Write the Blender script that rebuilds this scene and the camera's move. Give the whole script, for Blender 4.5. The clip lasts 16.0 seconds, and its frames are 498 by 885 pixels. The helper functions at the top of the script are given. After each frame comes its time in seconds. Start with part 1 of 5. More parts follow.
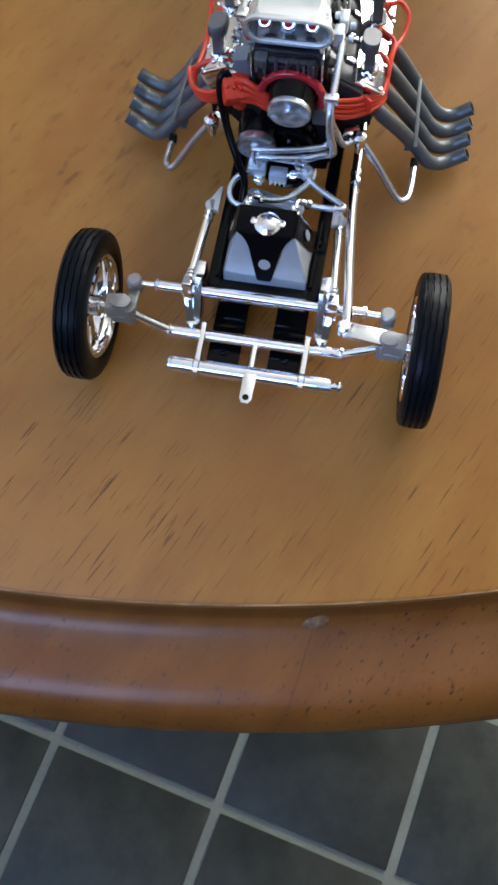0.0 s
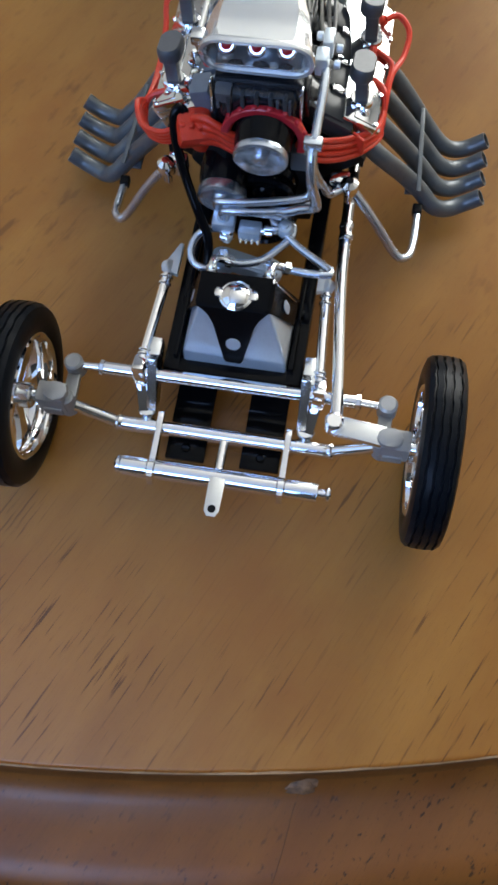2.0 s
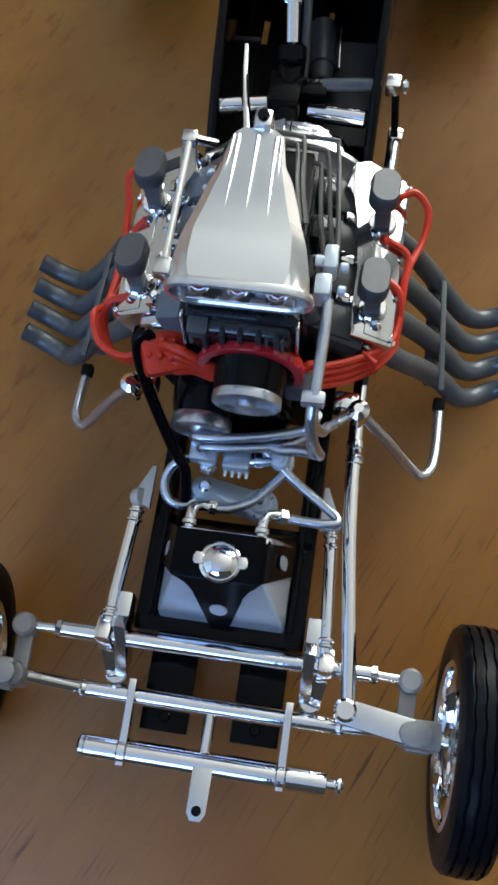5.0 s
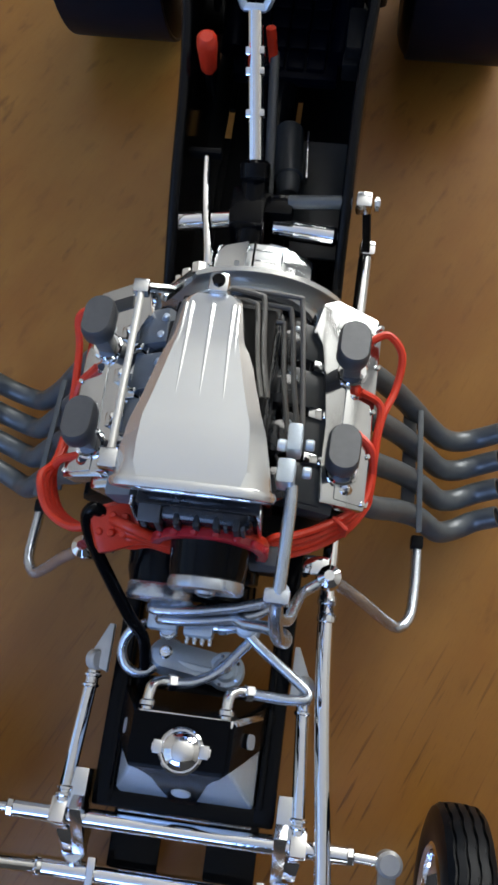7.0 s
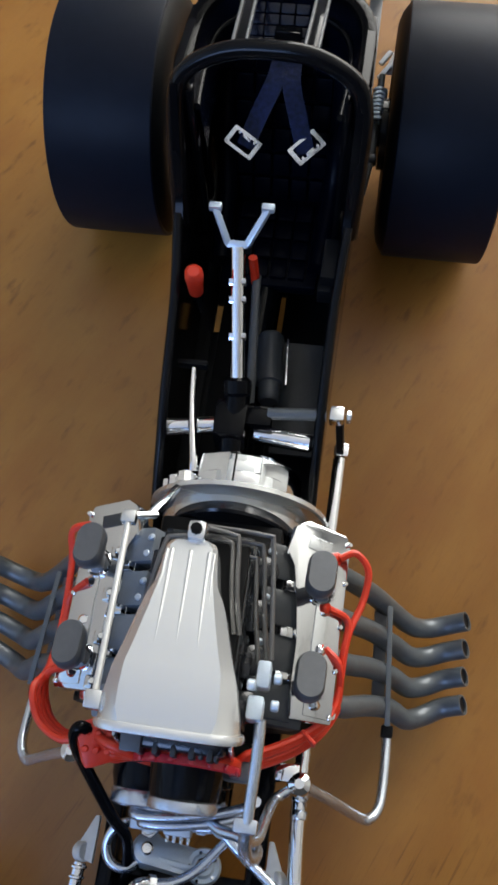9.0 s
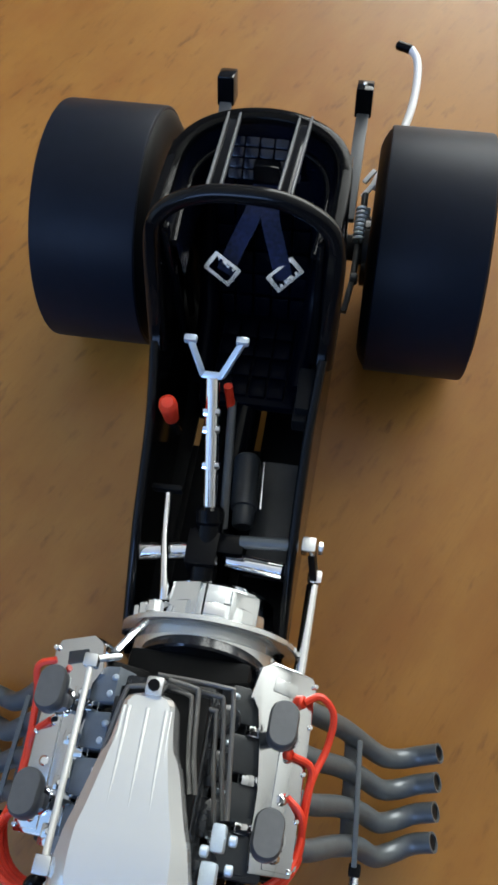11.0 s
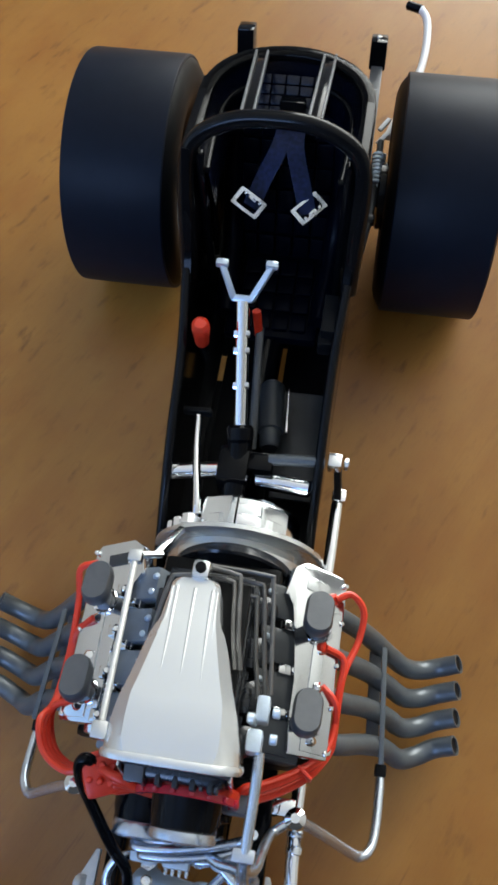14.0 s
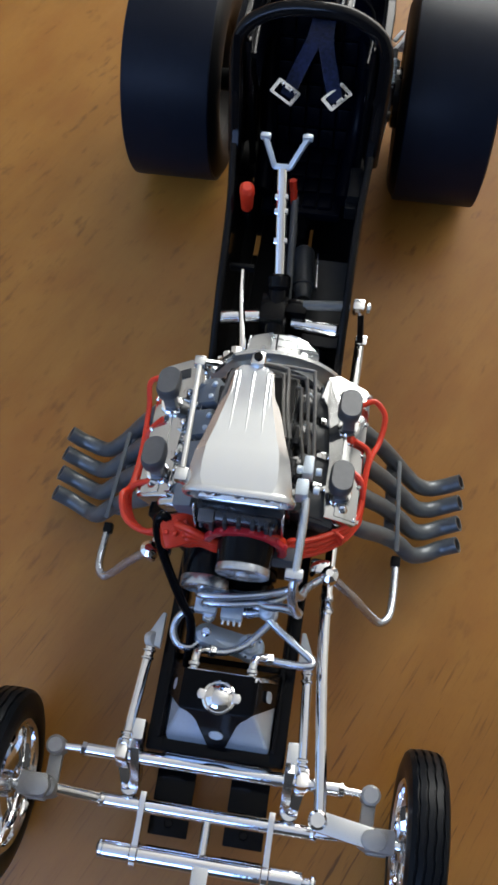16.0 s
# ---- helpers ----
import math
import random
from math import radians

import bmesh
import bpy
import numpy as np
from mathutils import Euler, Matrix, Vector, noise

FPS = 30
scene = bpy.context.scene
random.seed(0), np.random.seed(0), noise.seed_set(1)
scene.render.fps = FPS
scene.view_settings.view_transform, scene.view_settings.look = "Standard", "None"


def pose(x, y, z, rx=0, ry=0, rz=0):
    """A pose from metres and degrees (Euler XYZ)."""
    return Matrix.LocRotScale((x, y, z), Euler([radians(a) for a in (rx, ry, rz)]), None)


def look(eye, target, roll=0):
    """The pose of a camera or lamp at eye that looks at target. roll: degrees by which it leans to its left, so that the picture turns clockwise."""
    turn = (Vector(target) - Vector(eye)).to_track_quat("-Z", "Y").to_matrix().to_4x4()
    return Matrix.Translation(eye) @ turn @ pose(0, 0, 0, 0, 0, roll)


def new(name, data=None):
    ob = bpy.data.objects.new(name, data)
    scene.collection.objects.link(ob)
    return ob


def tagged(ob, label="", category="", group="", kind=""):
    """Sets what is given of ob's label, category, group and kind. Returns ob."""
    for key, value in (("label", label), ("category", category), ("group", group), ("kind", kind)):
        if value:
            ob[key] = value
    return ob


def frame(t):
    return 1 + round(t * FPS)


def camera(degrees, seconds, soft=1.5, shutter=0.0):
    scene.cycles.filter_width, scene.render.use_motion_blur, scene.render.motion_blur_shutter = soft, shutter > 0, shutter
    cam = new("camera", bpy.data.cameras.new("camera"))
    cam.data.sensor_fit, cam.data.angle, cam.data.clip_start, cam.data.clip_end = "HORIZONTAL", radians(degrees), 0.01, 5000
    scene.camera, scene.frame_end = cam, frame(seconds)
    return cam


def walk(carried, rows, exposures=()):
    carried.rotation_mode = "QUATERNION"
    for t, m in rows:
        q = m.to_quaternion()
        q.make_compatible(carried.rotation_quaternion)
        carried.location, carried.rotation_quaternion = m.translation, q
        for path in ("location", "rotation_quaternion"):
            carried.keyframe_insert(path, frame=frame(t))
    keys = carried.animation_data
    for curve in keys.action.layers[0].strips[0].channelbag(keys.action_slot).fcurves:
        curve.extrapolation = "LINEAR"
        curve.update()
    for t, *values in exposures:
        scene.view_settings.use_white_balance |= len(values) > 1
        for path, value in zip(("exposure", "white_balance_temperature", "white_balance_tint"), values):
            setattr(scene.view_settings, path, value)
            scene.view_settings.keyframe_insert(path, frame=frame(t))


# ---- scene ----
cam = camera(30.40, 16.0, soft=3.0)
# seconds; eye in centimetres from the front axle on the table top; yaw, pitch, roll in degrees
TOP = 0.75
PATH = [
    (0, 2.634, -11.603, 21.996, 15.911, -68.292, -6.084),
    (0.5, 2.513, -10.242, 21.703, 15.913, -67.813, -6.181),
    (1, 2.278, -9.252, 21.330, 17.094, -67.892, -7.477),
    (1.5, 2.382, -8.335, 20.109, 16.377, -67.953, -7.011),
    (2, 2.418, -7.656, 18.729, 15.420, -68.317, -6.209),
    (2.5, 2.026, -7.063, 18.111, 16.267, -67.447, -6.895),
    (3, 1.830, -6.255, 17.786, 15.170, -67.993, -6.192),
    (3.5, 1.860, -4.949, 17.539, 15.993, -68.033, -7.313),
    (4, 1.662, -3.821, 17.540, 15.947, -68.336, -7.541),
    (4.2, 1.695, -3.286, 17.495, 16.488, -68.914, -8.185),
    (6.3, 1.542, -0.225, 16.993, 14.709, -69.125, -7.002),
    (6.5, 1.551, 0.224, 17.005, 14.869, -69.636, -7.328),
    (7, 1.583, 0.978, 17.082, 13.546, -69.552, -6.364),
    (7.5, 1.641, 1.506, 17.394, 12.574, -69.025, -5.620),
    (8, 1.710, 2.243, 17.940, 12.062, -68.044, -5.309),
    (8.5, 1.760, 2.617, 18.624, 12.013, -66.900, -5.065),
    (8.7, 1.784, 2.696, 18.948, 12.775, -66.288, -5.566),
    (10.8, 2.323, 4.175, 19.679, 13.710, -63.247, -5.082),
    (11, 2.339, 4.410, 19.896, 13.986, -62.978, -5.308),
    (11.5, 2.318, 4.849, 20.174, 13.508, -62.842, -4.787),
    (12, 1.896, 4.936, 20.123, 13.490, -62.802, -4.679),
    (12.5, 2.142, 4.935, 20.307, 12.838, -62.647, -4.260),
    (13, 2.004, 4.676, 20.745, 12.323, -62.142, -4.063),
    (13.5, 2.126, 3.664, 20.297, 11.978, -61.989, -3.768),
    (14, 1.819, 2.459, 19.854, 12.115, -62.643, -3.777),
    (14.5, 1.840, 1.396, 19.376, 12.337, -63.215, -3.919),
    (15, 1.501, 0.284, 18.837, 11.998, -63.846, -3.563),
    (15.5, 1.614, -0.872, 19.324, 11.913, -64.052, -3.518),
    (16, 1.519, -2.045, 21.492, 11.264, -63.731, -2.722),
]


def eye_pose(x, y, z, yaw, pitch, roll):
    a, b = radians(yaw), radians(pitch)
    eye = Vector((x / 100, y / 100, TOP + z / 100))
    ahead = Vector((-math.sin(a) * math.cos(b), math.cos(a) * math.cos(b), math.sin(b)))
    return look(eye, eye + ahead, roll)


walk(
    cam,
    [(t, eye_pose(*p)) for t, *p in PATH],
    exposures=[
        (0.0, -0.01, 6500, 10), (1.0, -0.05, 6500, 10), (2.0, -0.25, 6450, 8), (3.0, -0.37, 6350, 6), (4.0, -0.55, 6300, 5), (4.2, -0.57, 6300, 5),
        (6.5, -0.61, 6450, 9), (7.5, -0.59, 6500, 10), (8.7, -0.47, 6550, 10), (10.8, -0.36, 6300, 6), (12.0, -0.13, 6250, 5), (12.5, -0.13, 6250, 5),
        (13.5, -0.17, 6300, 6), (14.5, -0.41, 6350, 7), (15.5, -0.47, 6500, 10), (16.0, -0.44, 6550, 10),
    ],
)
# ---- end of walk ----

# ---- world, sun and large lights ----
world = bpy.data.worlds.new("World")
scene.world = world
world.use_nodes = True
wn = world.node_tree
sky = wn.nodes.new("ShaderNodeTexSky")
sky.sky_type, sky.sun_disc = "NISHITA", False
sky.sun_elevation, sky.sun_rotation = radians(38), radians(200)
wn.links.new(sky.outputs[0], wn.nodes["Background"].inputs[0])
wn.nodes["Background"].inputs[1].default_value = 0.12


def window_light(name, where, towards, w, h, power, colour):
    d = bpy.data.lights.new(name, "AREA")
    d.shape, d.size, d.size_y, d.energy, d.color = "RECTANGLE", w, h, power, colour
    ob = new(name, d)
    ob.matrix_world = look(where, towards)
    return ob


# room limits in metres
X0, X1, Y0, Y1, H = -1.25, 2.3, -1.3, 1.75, 2.45
window_light("north_window_light", (0.85, Y1 + 0.02, 1.6), (0.6, 0, 1.75), 1.9, 1.3, 92, (1.0, 0.98, 0.915))
window_light("west_window_light", (X0 - 0.02, -0.45, 1.55), (0, -0.3, 1.3), 1.1, 1.3, 4, (0.45, 0.65, 1.0))
window_light("south_window_light", (-0.60, Y0 - 0.02, 1.85), (-0.6, 0, 1.75), 1.1, 0.8, 22, (0.24, 0.46, 1.0))


# ---- materials ----
def mat(name, colour, rough=0.5, metal=0.0, coat=0.0, grain=0.0, scale=400.0, bump=0.0, sheen=0.0, rvar=0.0, spec=0.5):
    m = bpy.data.materials.new(name)
    m.use_nodes = True
    nt = m.node_tree
    b = nt.nodes["Principled BSDF"]
    b.inputs["Base Color"].default_value = (*colour, 1)
    b.inputs["Roughness"].default_value = rough
    b.inputs["Metallic"].default_value = metal
    b.inputs["Coat Weight"].default_value = coat
    b.inputs["Coat Roughness"].default_value = 0.08
    b.inputs["Specular IOR Level"].default_value = spec
    b.inputs["Sheen Weight"].default_value = sheen
    tc = nt.nodes.new("ShaderNodeTexCoord")
    if grain or bump or rvar:
        n = nt.nodes.new("ShaderNodeTexNoise")
        n.inputs["Scale"].default_value, n.inputs["Detail"].default_value = scale, 5
        nt.links.new(tc.outputs["Object"], n.inputs["Vector"])
        n2 = nt.nodes.new("ShaderNodeTexNoise")
        n2.inputs["Scale"].default_value, n2.inputs["Detail"].default_value = scale / 9, 3
        nt.links.new(tc.outputs["Object"], n2.inputs["Vector"])
        mul = nt.nodes.new("ShaderNodeMath")
        mul.operation = "ADD"
        nt.links.new(n.outputs[0], mul.inputs[0])
        nt.links.new(n2.outputs[0], mul.inputs[1])
    if grain:
        mr = nt.nodes.new("ShaderNodeMapRange")
        mr.inputs[1].default_value, mr.inputs[2].default_value = 0.6, 1.4
        mr.inputs[3].default_value, mr.inputs[4].default_value = 1 - grain, 1 + grain
        nt.links.new(mul.outputs[0], mr.inputs[0])
        mix = nt.nodes.new("ShaderNodeMix")
        mix.data_type, mix.blend_type = "RGBA", "MULTIPLY"
        mix.inputs[0].default_value = 1
        mix.inputs[6].default_value = (*colour, 1)
        nt.links.new(mr.outputs[0], mix.inputs[7])
        nt.links.new(mix.outputs[2], b.inputs["Base Color"])
    if rvar:
        mr = nt.nodes.new("ShaderNodeMapRange")
        mr.inputs[1].default_value, mr.inputs[2].default_value = 0.6, 1.4
        mr.inputs[3].default_value, mr.inputs[4].default_value = max(0.02, rough - rvar), rough + rvar
        nt.links.new(n2.outputs[0], mr.inputs[0])
        nt.links.new(mr.outputs[0], b.inputs["Roughness"])
    if bump:
        bp = nt.nodes.new("ShaderNodeBump")
        bp.inputs["Strength"].default_value, bp.inputs["Distance"].default_value = bump, 0.0003
        nt.links.new(n.outputs[0], bp.inputs["Height"])
        nt.links.new(bp.outputs[0], b.inputs["Normal"])
    return m


CHROME = mat("chrome_plate", (0.86, 0.87, 0.89), 0.09, 1.0, rvar=0.06, scale=900, bump=0.06)
# Blue in the silver and hose bases stands in for south-window light.
SILVER = mat("silver_paint", (0.60, 0.69, 0.78), 0.32, 0.55, grain=0.06, scale=2500, bump=0.05)
HOSE = mat("silver_braided_hose", (0.58, 0.635, 0.71), 0.26, 0.9, grain=0.1, scale=3000, bump=0.12)
SCOOP = mat("polished_scoop_chrome", (0.75, 0.77, 0.77), 0.21, 0.72, rvar=0.04, scale=300, bump=0.02)
COVER = mat("chrome_cover", (0.68, 0.70, 0.72), 0.15, 1.0, rvar=0.05, scale=250, bump=0.10)
SATIN = mat("satin_chrome", (0.78, 0.81, 0.835), 0.26, 1.0, rvar=0.08, scale=700)
WAVY = mat("rippled_chrome", (0.81, 0.85, 0.88), 0.16, 1.0, rvar=0.08, scale=150, bump=0.35)
GREY = mat("grey_plastic", (0.085, 0.09, 0.098), 0.42, 0.15, grain=0.12, scale=900, bump=0.06)
STEEL = mat("header_grey", (0.108, 0.121, 0.131), 0.33, 0.35, grain=0.15, scale=700, bump=0.08)
RIMGREY = mat("dark_satin_wheel", (0.010, 0.0097, 0.0095), 0.45, grain=0.12, scale=400, spec=0.09)
PALE = mat("pale_grey_plastic", (0.6, 0.6, 0.57), 0.4, 0.2, grain=0.06, scale=800)
BLACK = mat("gloss_black_plastic", (0.0035, 0.0037, 0.0045), 0.16, 0.0, rvar=0.06, scale=500, spec=0.12)
GLOSS = mat("polished_black_plastic", (0.004, 0.0042, 0.005), 0.19, 0.0, rvar=0.05, scale=400, spec=0.17)
TANKBLACK = mat("satin_black_cover", (0.004, 0.0042, 0.005), 0.22, rvar=0.05, scale=400, spec=0.05)
MATT = mat("matt_black_plastic", (0.006, 0.0063, 0.007), 0.42, spec=0.1, grain=0.2, scale=800, bump=0.05)
RUBBER = mat("black_rubber", (0.0045, 0.0060, 0.0085), 0.42, spec=0.10, grain=0.18, scale=600, bump=0.1, rvar=0.08)
# Blue in this base paints the sky's reflection onto the slick's tread.
SLICK = mat("sky_tinted_slick_rubber", (0.0066, 0.0094, 0.0165), 0.50, spec=0.115, grain=0.15, scale=350, bump=0.08, rvar=0.06)
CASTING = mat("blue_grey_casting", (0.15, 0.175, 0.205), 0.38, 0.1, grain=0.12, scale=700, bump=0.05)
KNUCKLE = mat("dull_silver_plastic", (0.34, 0.345, 0.345), 0.36, 0.45, grain=0.06, scale=900, bump=0.04)
# The slick's walls: darker, without the tread's painted sky tint.
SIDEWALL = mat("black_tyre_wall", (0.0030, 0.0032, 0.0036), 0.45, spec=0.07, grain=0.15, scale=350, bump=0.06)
RED = mat("red_rubber", (0.68, 0.040, 0.014), 0.38, grain=0.1, scale=900)
REDTRIM = mat("red_trim", (0.45, 0.02, 0.03), 0.25)
BLUE = mat("dark_blue_fabric", (0.008, 0.0135, 0.046), 0.85, grain=0.97, scale=1100, bump=0.6, sheen=0.1)
QUILT = mat("dark_blue_vinyl", (0.0012, 0.002, 0.0055), 0.3, spec=0.06, grain=0.2, scale=900)
LINING = mat("dark_blue_gloss_lining", (0.003, 0.005, 0.015), 0.25, grain=0.2, scale=300, spec=0.4)
LINE = mat("grey_wire", (0.12, 0.118, 0.115), 0.4, 0.4, grain=0.1, scale=900)
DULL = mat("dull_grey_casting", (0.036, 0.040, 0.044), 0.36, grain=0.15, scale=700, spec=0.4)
RIBBED = mat("glossy_dark_casting", (0.012, 0.014, 0.018), 0.18, grain=0.2, scale=500, spec=0.5)
WHITE = mat("white_tube", (0.72, 0.72, 0.72), 0.4, grain=0.05)
PLASTER = mat("beige_plaster", (0.52, 0.50, 0.47), 0.8, grain=0.04, scale=30, bump=0.1)
# Invented dark tone for the unseen south wall; cuts bounce, darkens chrome reflections.
DARKWALL = mat("dark_unseen_wall", (0.04, 0.04, 0.042), 0.8, grain=0.05, scale=30, bump=0.1)
CEIL = mat("ceiling_paint", (0.82, 0.82, 0.80), 0.8, grain=0.03, scale=20)
GROUT = mat("pale_grout", (0.20, 0.215, 0.18), 0.8, grain=0.15, scale=250, bump=0.3)
FRAMEW = mat("white_window_frame", (0.75, 0.75, 0.74), 0.4)


def wood(name, turn, base, dark, pore, rough=0.34, pores=1.0, aspect=0.05, freq=112, boards=False, lo=0.606):
    m = bpy.data.materials.new(name)
    m.use_nodes = True
    nt = m.node_tree
    nd, lk = nt.nodes, nt.links
    b = nd["Principled BSDF"]
    tc = nd.new("ShaderNodeTexCoord")

    def mapped(sx, sy):
        mp = nd.new("ShaderNodeMapping")
        mp.vector_type = "TEXTURE"
        mp.inputs["Rotation"].default_value = (0, 0, radians(turn))
        mp.inputs["Scale"].default_value = (sx, sy, 1)
        lk.new(tc.outputs["Object"], mp.inputs["Vector"])
        return mp

    def noise_tex(mp, scale, detail):
        n = nd.new("ShaderNodeTexNoise")
        n.inputs["Scale"].default_value, n.inputs["Detail"].default_value = scale, detail
        lk.new(mp.outputs[0], n.inputs["Vector"])
        return n

    def ramp(src, a, c, lo=0.0, hi=1.0):
        r = nd.new("ShaderNodeMapRange")
        r.inputs[1].default_value, r.inputs[2].default_value, r.inputs[3].default_value, r.inputs[4].default_value = a, c, lo, hi
        lk.new(src, r.inputs[0])
        return r.outputs[0]

    def mixed(fac, one, two):
        x = nd.new("ShaderNodeMix")
        x.data_type = "RGBA"
        lk.new(fac, x.inputs[0])
        for k, v in ((6, one), (7, two)):
            if isinstance(v, tuple):
                x.inputs[k].default_value = (*v, 1)
            else:
                lk.new(v, x.inputs[k])
        return x.outputs[2]

    broad = noise_tex(mapped(1.0, 0.28), 22, 4)
    grainy = noise_tex(mapped(1.0, 0.06), 160, 4)
    streak = noise_tex(mapped(1.0, aspect), freq, 5)
    patch = noise_tex(mapped(1.0, 0.55), 24, 2)
    fine = noise_tex(mapped(1.0, 0.05), 420, 2)
    tone = mixed(ramp(broad.outputs[0], 0.3, 0.72), dark, base)
    tone = mixed(ramp(grainy.outputs[0], 0.35, 0.75, 0.0, 0.10), tone, tuple(c * 0.62 for c in dark))
    mask = nd.new("ShaderNodeMath")
    mask.operation = "MULTIPLY"
    marks = ramp(streak.outputs[0], lo - 0.012, lo + 0.07)
    if boards:
        # one glued-up board has long pore streaks, its neighbour short flecks
        flecks = ramp(noise_tex(mapped(1.0, 0.36), 150, 4).outputs[0], 0.57, 0.73, 0.0, 0.60)
        sep = nd.new("ShaderNodeSeparateXYZ")
        lk.new(mapped(1.0, 1.0).outputs[0], sep.inputs[0])
        two = nd.new("ShaderNodeMix")
        whole = nd.new("ShaderNodeSeparateXYZ")
        lk.new(tc.outputs["Object"], whole.inputs[0])
        either = nd.new("ShaderNodeMath")
        either.operation = "MAXIMUM"
        lk.new(ramp(sep.outputs[1], -0.195, -0.155), either.inputs[0])
        lk.new(ramp(whole.outputs[1], FLECKY, FLECKY + 0.05), either.inputs[1])
        lk.new(either.outputs[0], two.inputs[0])
        lk.new(marks, two.inputs[2])
        lk.new(flecks, two.inputs[3])
        marks = two.outputs[0]
    lk.new(marks, mask.inputs[0])
    lk.new(ramp(patch.outputs[0], 0.41, 0.60, 0.28, pores), mask.inputs[1])
    line = noise_tex(mapped(1.0, 0.022), 46, 3)
    tone = mixed(ramp(line.outputs[0], 0.55, 0.75, 0.0, 0.16), tone, tuple(c * 0.6 for c in dark))
    blotch = noise_tex(mapped(1.0, 0.5), 9, 3)
    tone = mixed(ramp(blotch.outputs[0], 0.46, 0.68, 0.0, 0.35), tone, tuple(min(1, c * 1.25) for c in base))
    tone = mixed(ramp(fine.outputs[0], 0.60, 0.74, 0.0, 0.32), tone, pore)
    rosy = noise_tex(mapped(1.0, 0.7), 38, 4)
    tone = mixed(ramp(rosy.outputs[0], 0.48, 0.72, 0.0, 0.55), tone, (dark[0] * 0.95, dark[1] * 0.78, dark[2] * 0.7))
    tone = mixed(mask.outputs[0], tone, pore)
    lk.new(tone, b.inputs["Base Color"])
    lk.new(ramp(grainy.outputs[0], 0.2, 0.8, rough - 0.03, rough + 0.04), b.inputs["Roughness"])
    b.inputs["Specular IOR Level"].default_value = 0.45
    b.inputs["Coat Weight"].default_value = 0.08
    b.inputs["Coat Roughness"].default_value = 0.25
    bp = nd.new("ShaderNodeBump")
    bp.invert = True
    bp.inputs["Strength"].default_value, bp.inputs["Distance"].default_value = 0.2, 0.0002
    lk.new(mask.outputs[0], bp.inputs["Height"])
    lk.new(bp.outputs[0], b.inputs["Normal"])
    return m


GRAIN = 65
FLECKY = -0.395  # where the short-flecked board ends begin
WOOD = wood("varnished_oak_top", GRAIN, (0.360, 0.159, 0.027), (0.280, 0.114, 0.016), (0.108, 0.041, 0.006), 0.38, 1.0, 0.055, 68, True)
EDGE = wood("varnished_oak_edge", GRAIN, (0.268, 0.096, 0.015), (0.180, 0.060, 0.009), (0.055, 0.019, 0.006), 0.38, 1.0, 0.45, 420, False, 0.622)


def slate():
    m = bpy.data.materials.new("dark_slate")
    m.use_nodes = True
    nd, lk = m.node_tree.nodes, m.node_tree.links
    b = nd["Principled BSDF"]
    tc = nd.new("ShaderNodeTexCoord")
    info = nd.new("ShaderNodeObjectInfo")
    n = nd.new("ShaderNodeTexNoise")
    n.inputs["Scale"].default_value, n.inputs["Detail"].default_value, n.inputs["Roughness"].default_value = 22, 8, 0.65
    lk.new(tc.outputs["Object"], n.inputs["Vector"])
    r = nd.new("ShaderNodeValToRGB")
    r.color_ramp.elements[0].position, r.color_ramp.elements[1].position = 0.32, 0.72
    r.color_ramp.elements[0].color, r.color_ramp.elements[1].color = (0.010, 0.0125, 0.009, 1), (0.036, 0.041, 0.030, 1)
    lk.new(n.outputs[0], r.inputs[0])
    big = nd.new("ShaderNodeTexNoise")
    big.inputs["Scale"].default_value, big.inputs["Detail"].default_value = 9, 4
    lk.new(tc.outputs["Object"], big.inputs["Vector"])
    rr = nd.new("ShaderNodeMapRange")
    rr.inputs[1].default_value, rr.inputs[2].default_value, rr.inputs[3].default_value, rr.inputs[4].default_value = 0.3, 0.7, 0.30, 0.52
    lk.new(big.outputs[0], rr.inputs[0])
    lk.new(rr.outputs[0], b.inputs["Roughness"])
    mr = nd.new("ShaderNodeMapRange")
    mr.inputs[3].default_value, mr.inputs[4].default_value = 0.7, 1.35
    lk.new(info.outputs["Random"], mr.inputs[0])
    x = nd.new("ShaderNodeMix")
    x.data_type, x.blend_type = "RGBA", "MULTIPLY"
    x.inputs[0].default_value = 1
    lk.new(r.outputs[0], x.inputs[6])
    lk.new(mr.outputs[0], x.inputs[7])
    lk.new(x.outputs[2], b.inputs["Base Color"])
    bp = nd.new("ShaderNodeBump")
    bp.inputs["Strength"].default_value, bp.inputs["Distance"].default_value = 0.4, 0.002
    lk.new(n.outputs[0], bp.inputs["Height"])
    lk.new(bp.outputs[0], b.inputs["Normal"])
    return m


SLATE = slate()


# ---- mesh helpers; the car's sizes are in centimetres ----
def to_mesh(name, bm, material, scale=0.01, sharp=38):
    me = bpy.data.meshes.new(name)
    bmesh.ops.recalc_face_normals(bm, faces=bm.faces)
    bm.to_mesh(me)
    bm.free()
    me.transform(Matrix.Scale(scale, 4))
    me.materials.append(material)
    me.shade_smooth()
    me.set_sharp_from_angle(angle=radians(sharp))
    return me


def part(name, bm, material, parent, label="", sharp=38):
    ob = new(name, to_mesh(name, bm, material, 0.01, sharp))
    ob.parent = parent
    return tagged(ob, label)


def join(*bms):
    out = bms[0]
    for b in bms[1:]:
        me = bpy.data.meshes.new("tmp")
        b.to_mesh(me)
        b.free()
        out.from_mesh(me)
        bpy.data.meshes.remove(me)
    return out


def moved(bm, m):
    bmesh.ops.transform(bm, matrix=m, verts=bm.verts)
    return bm


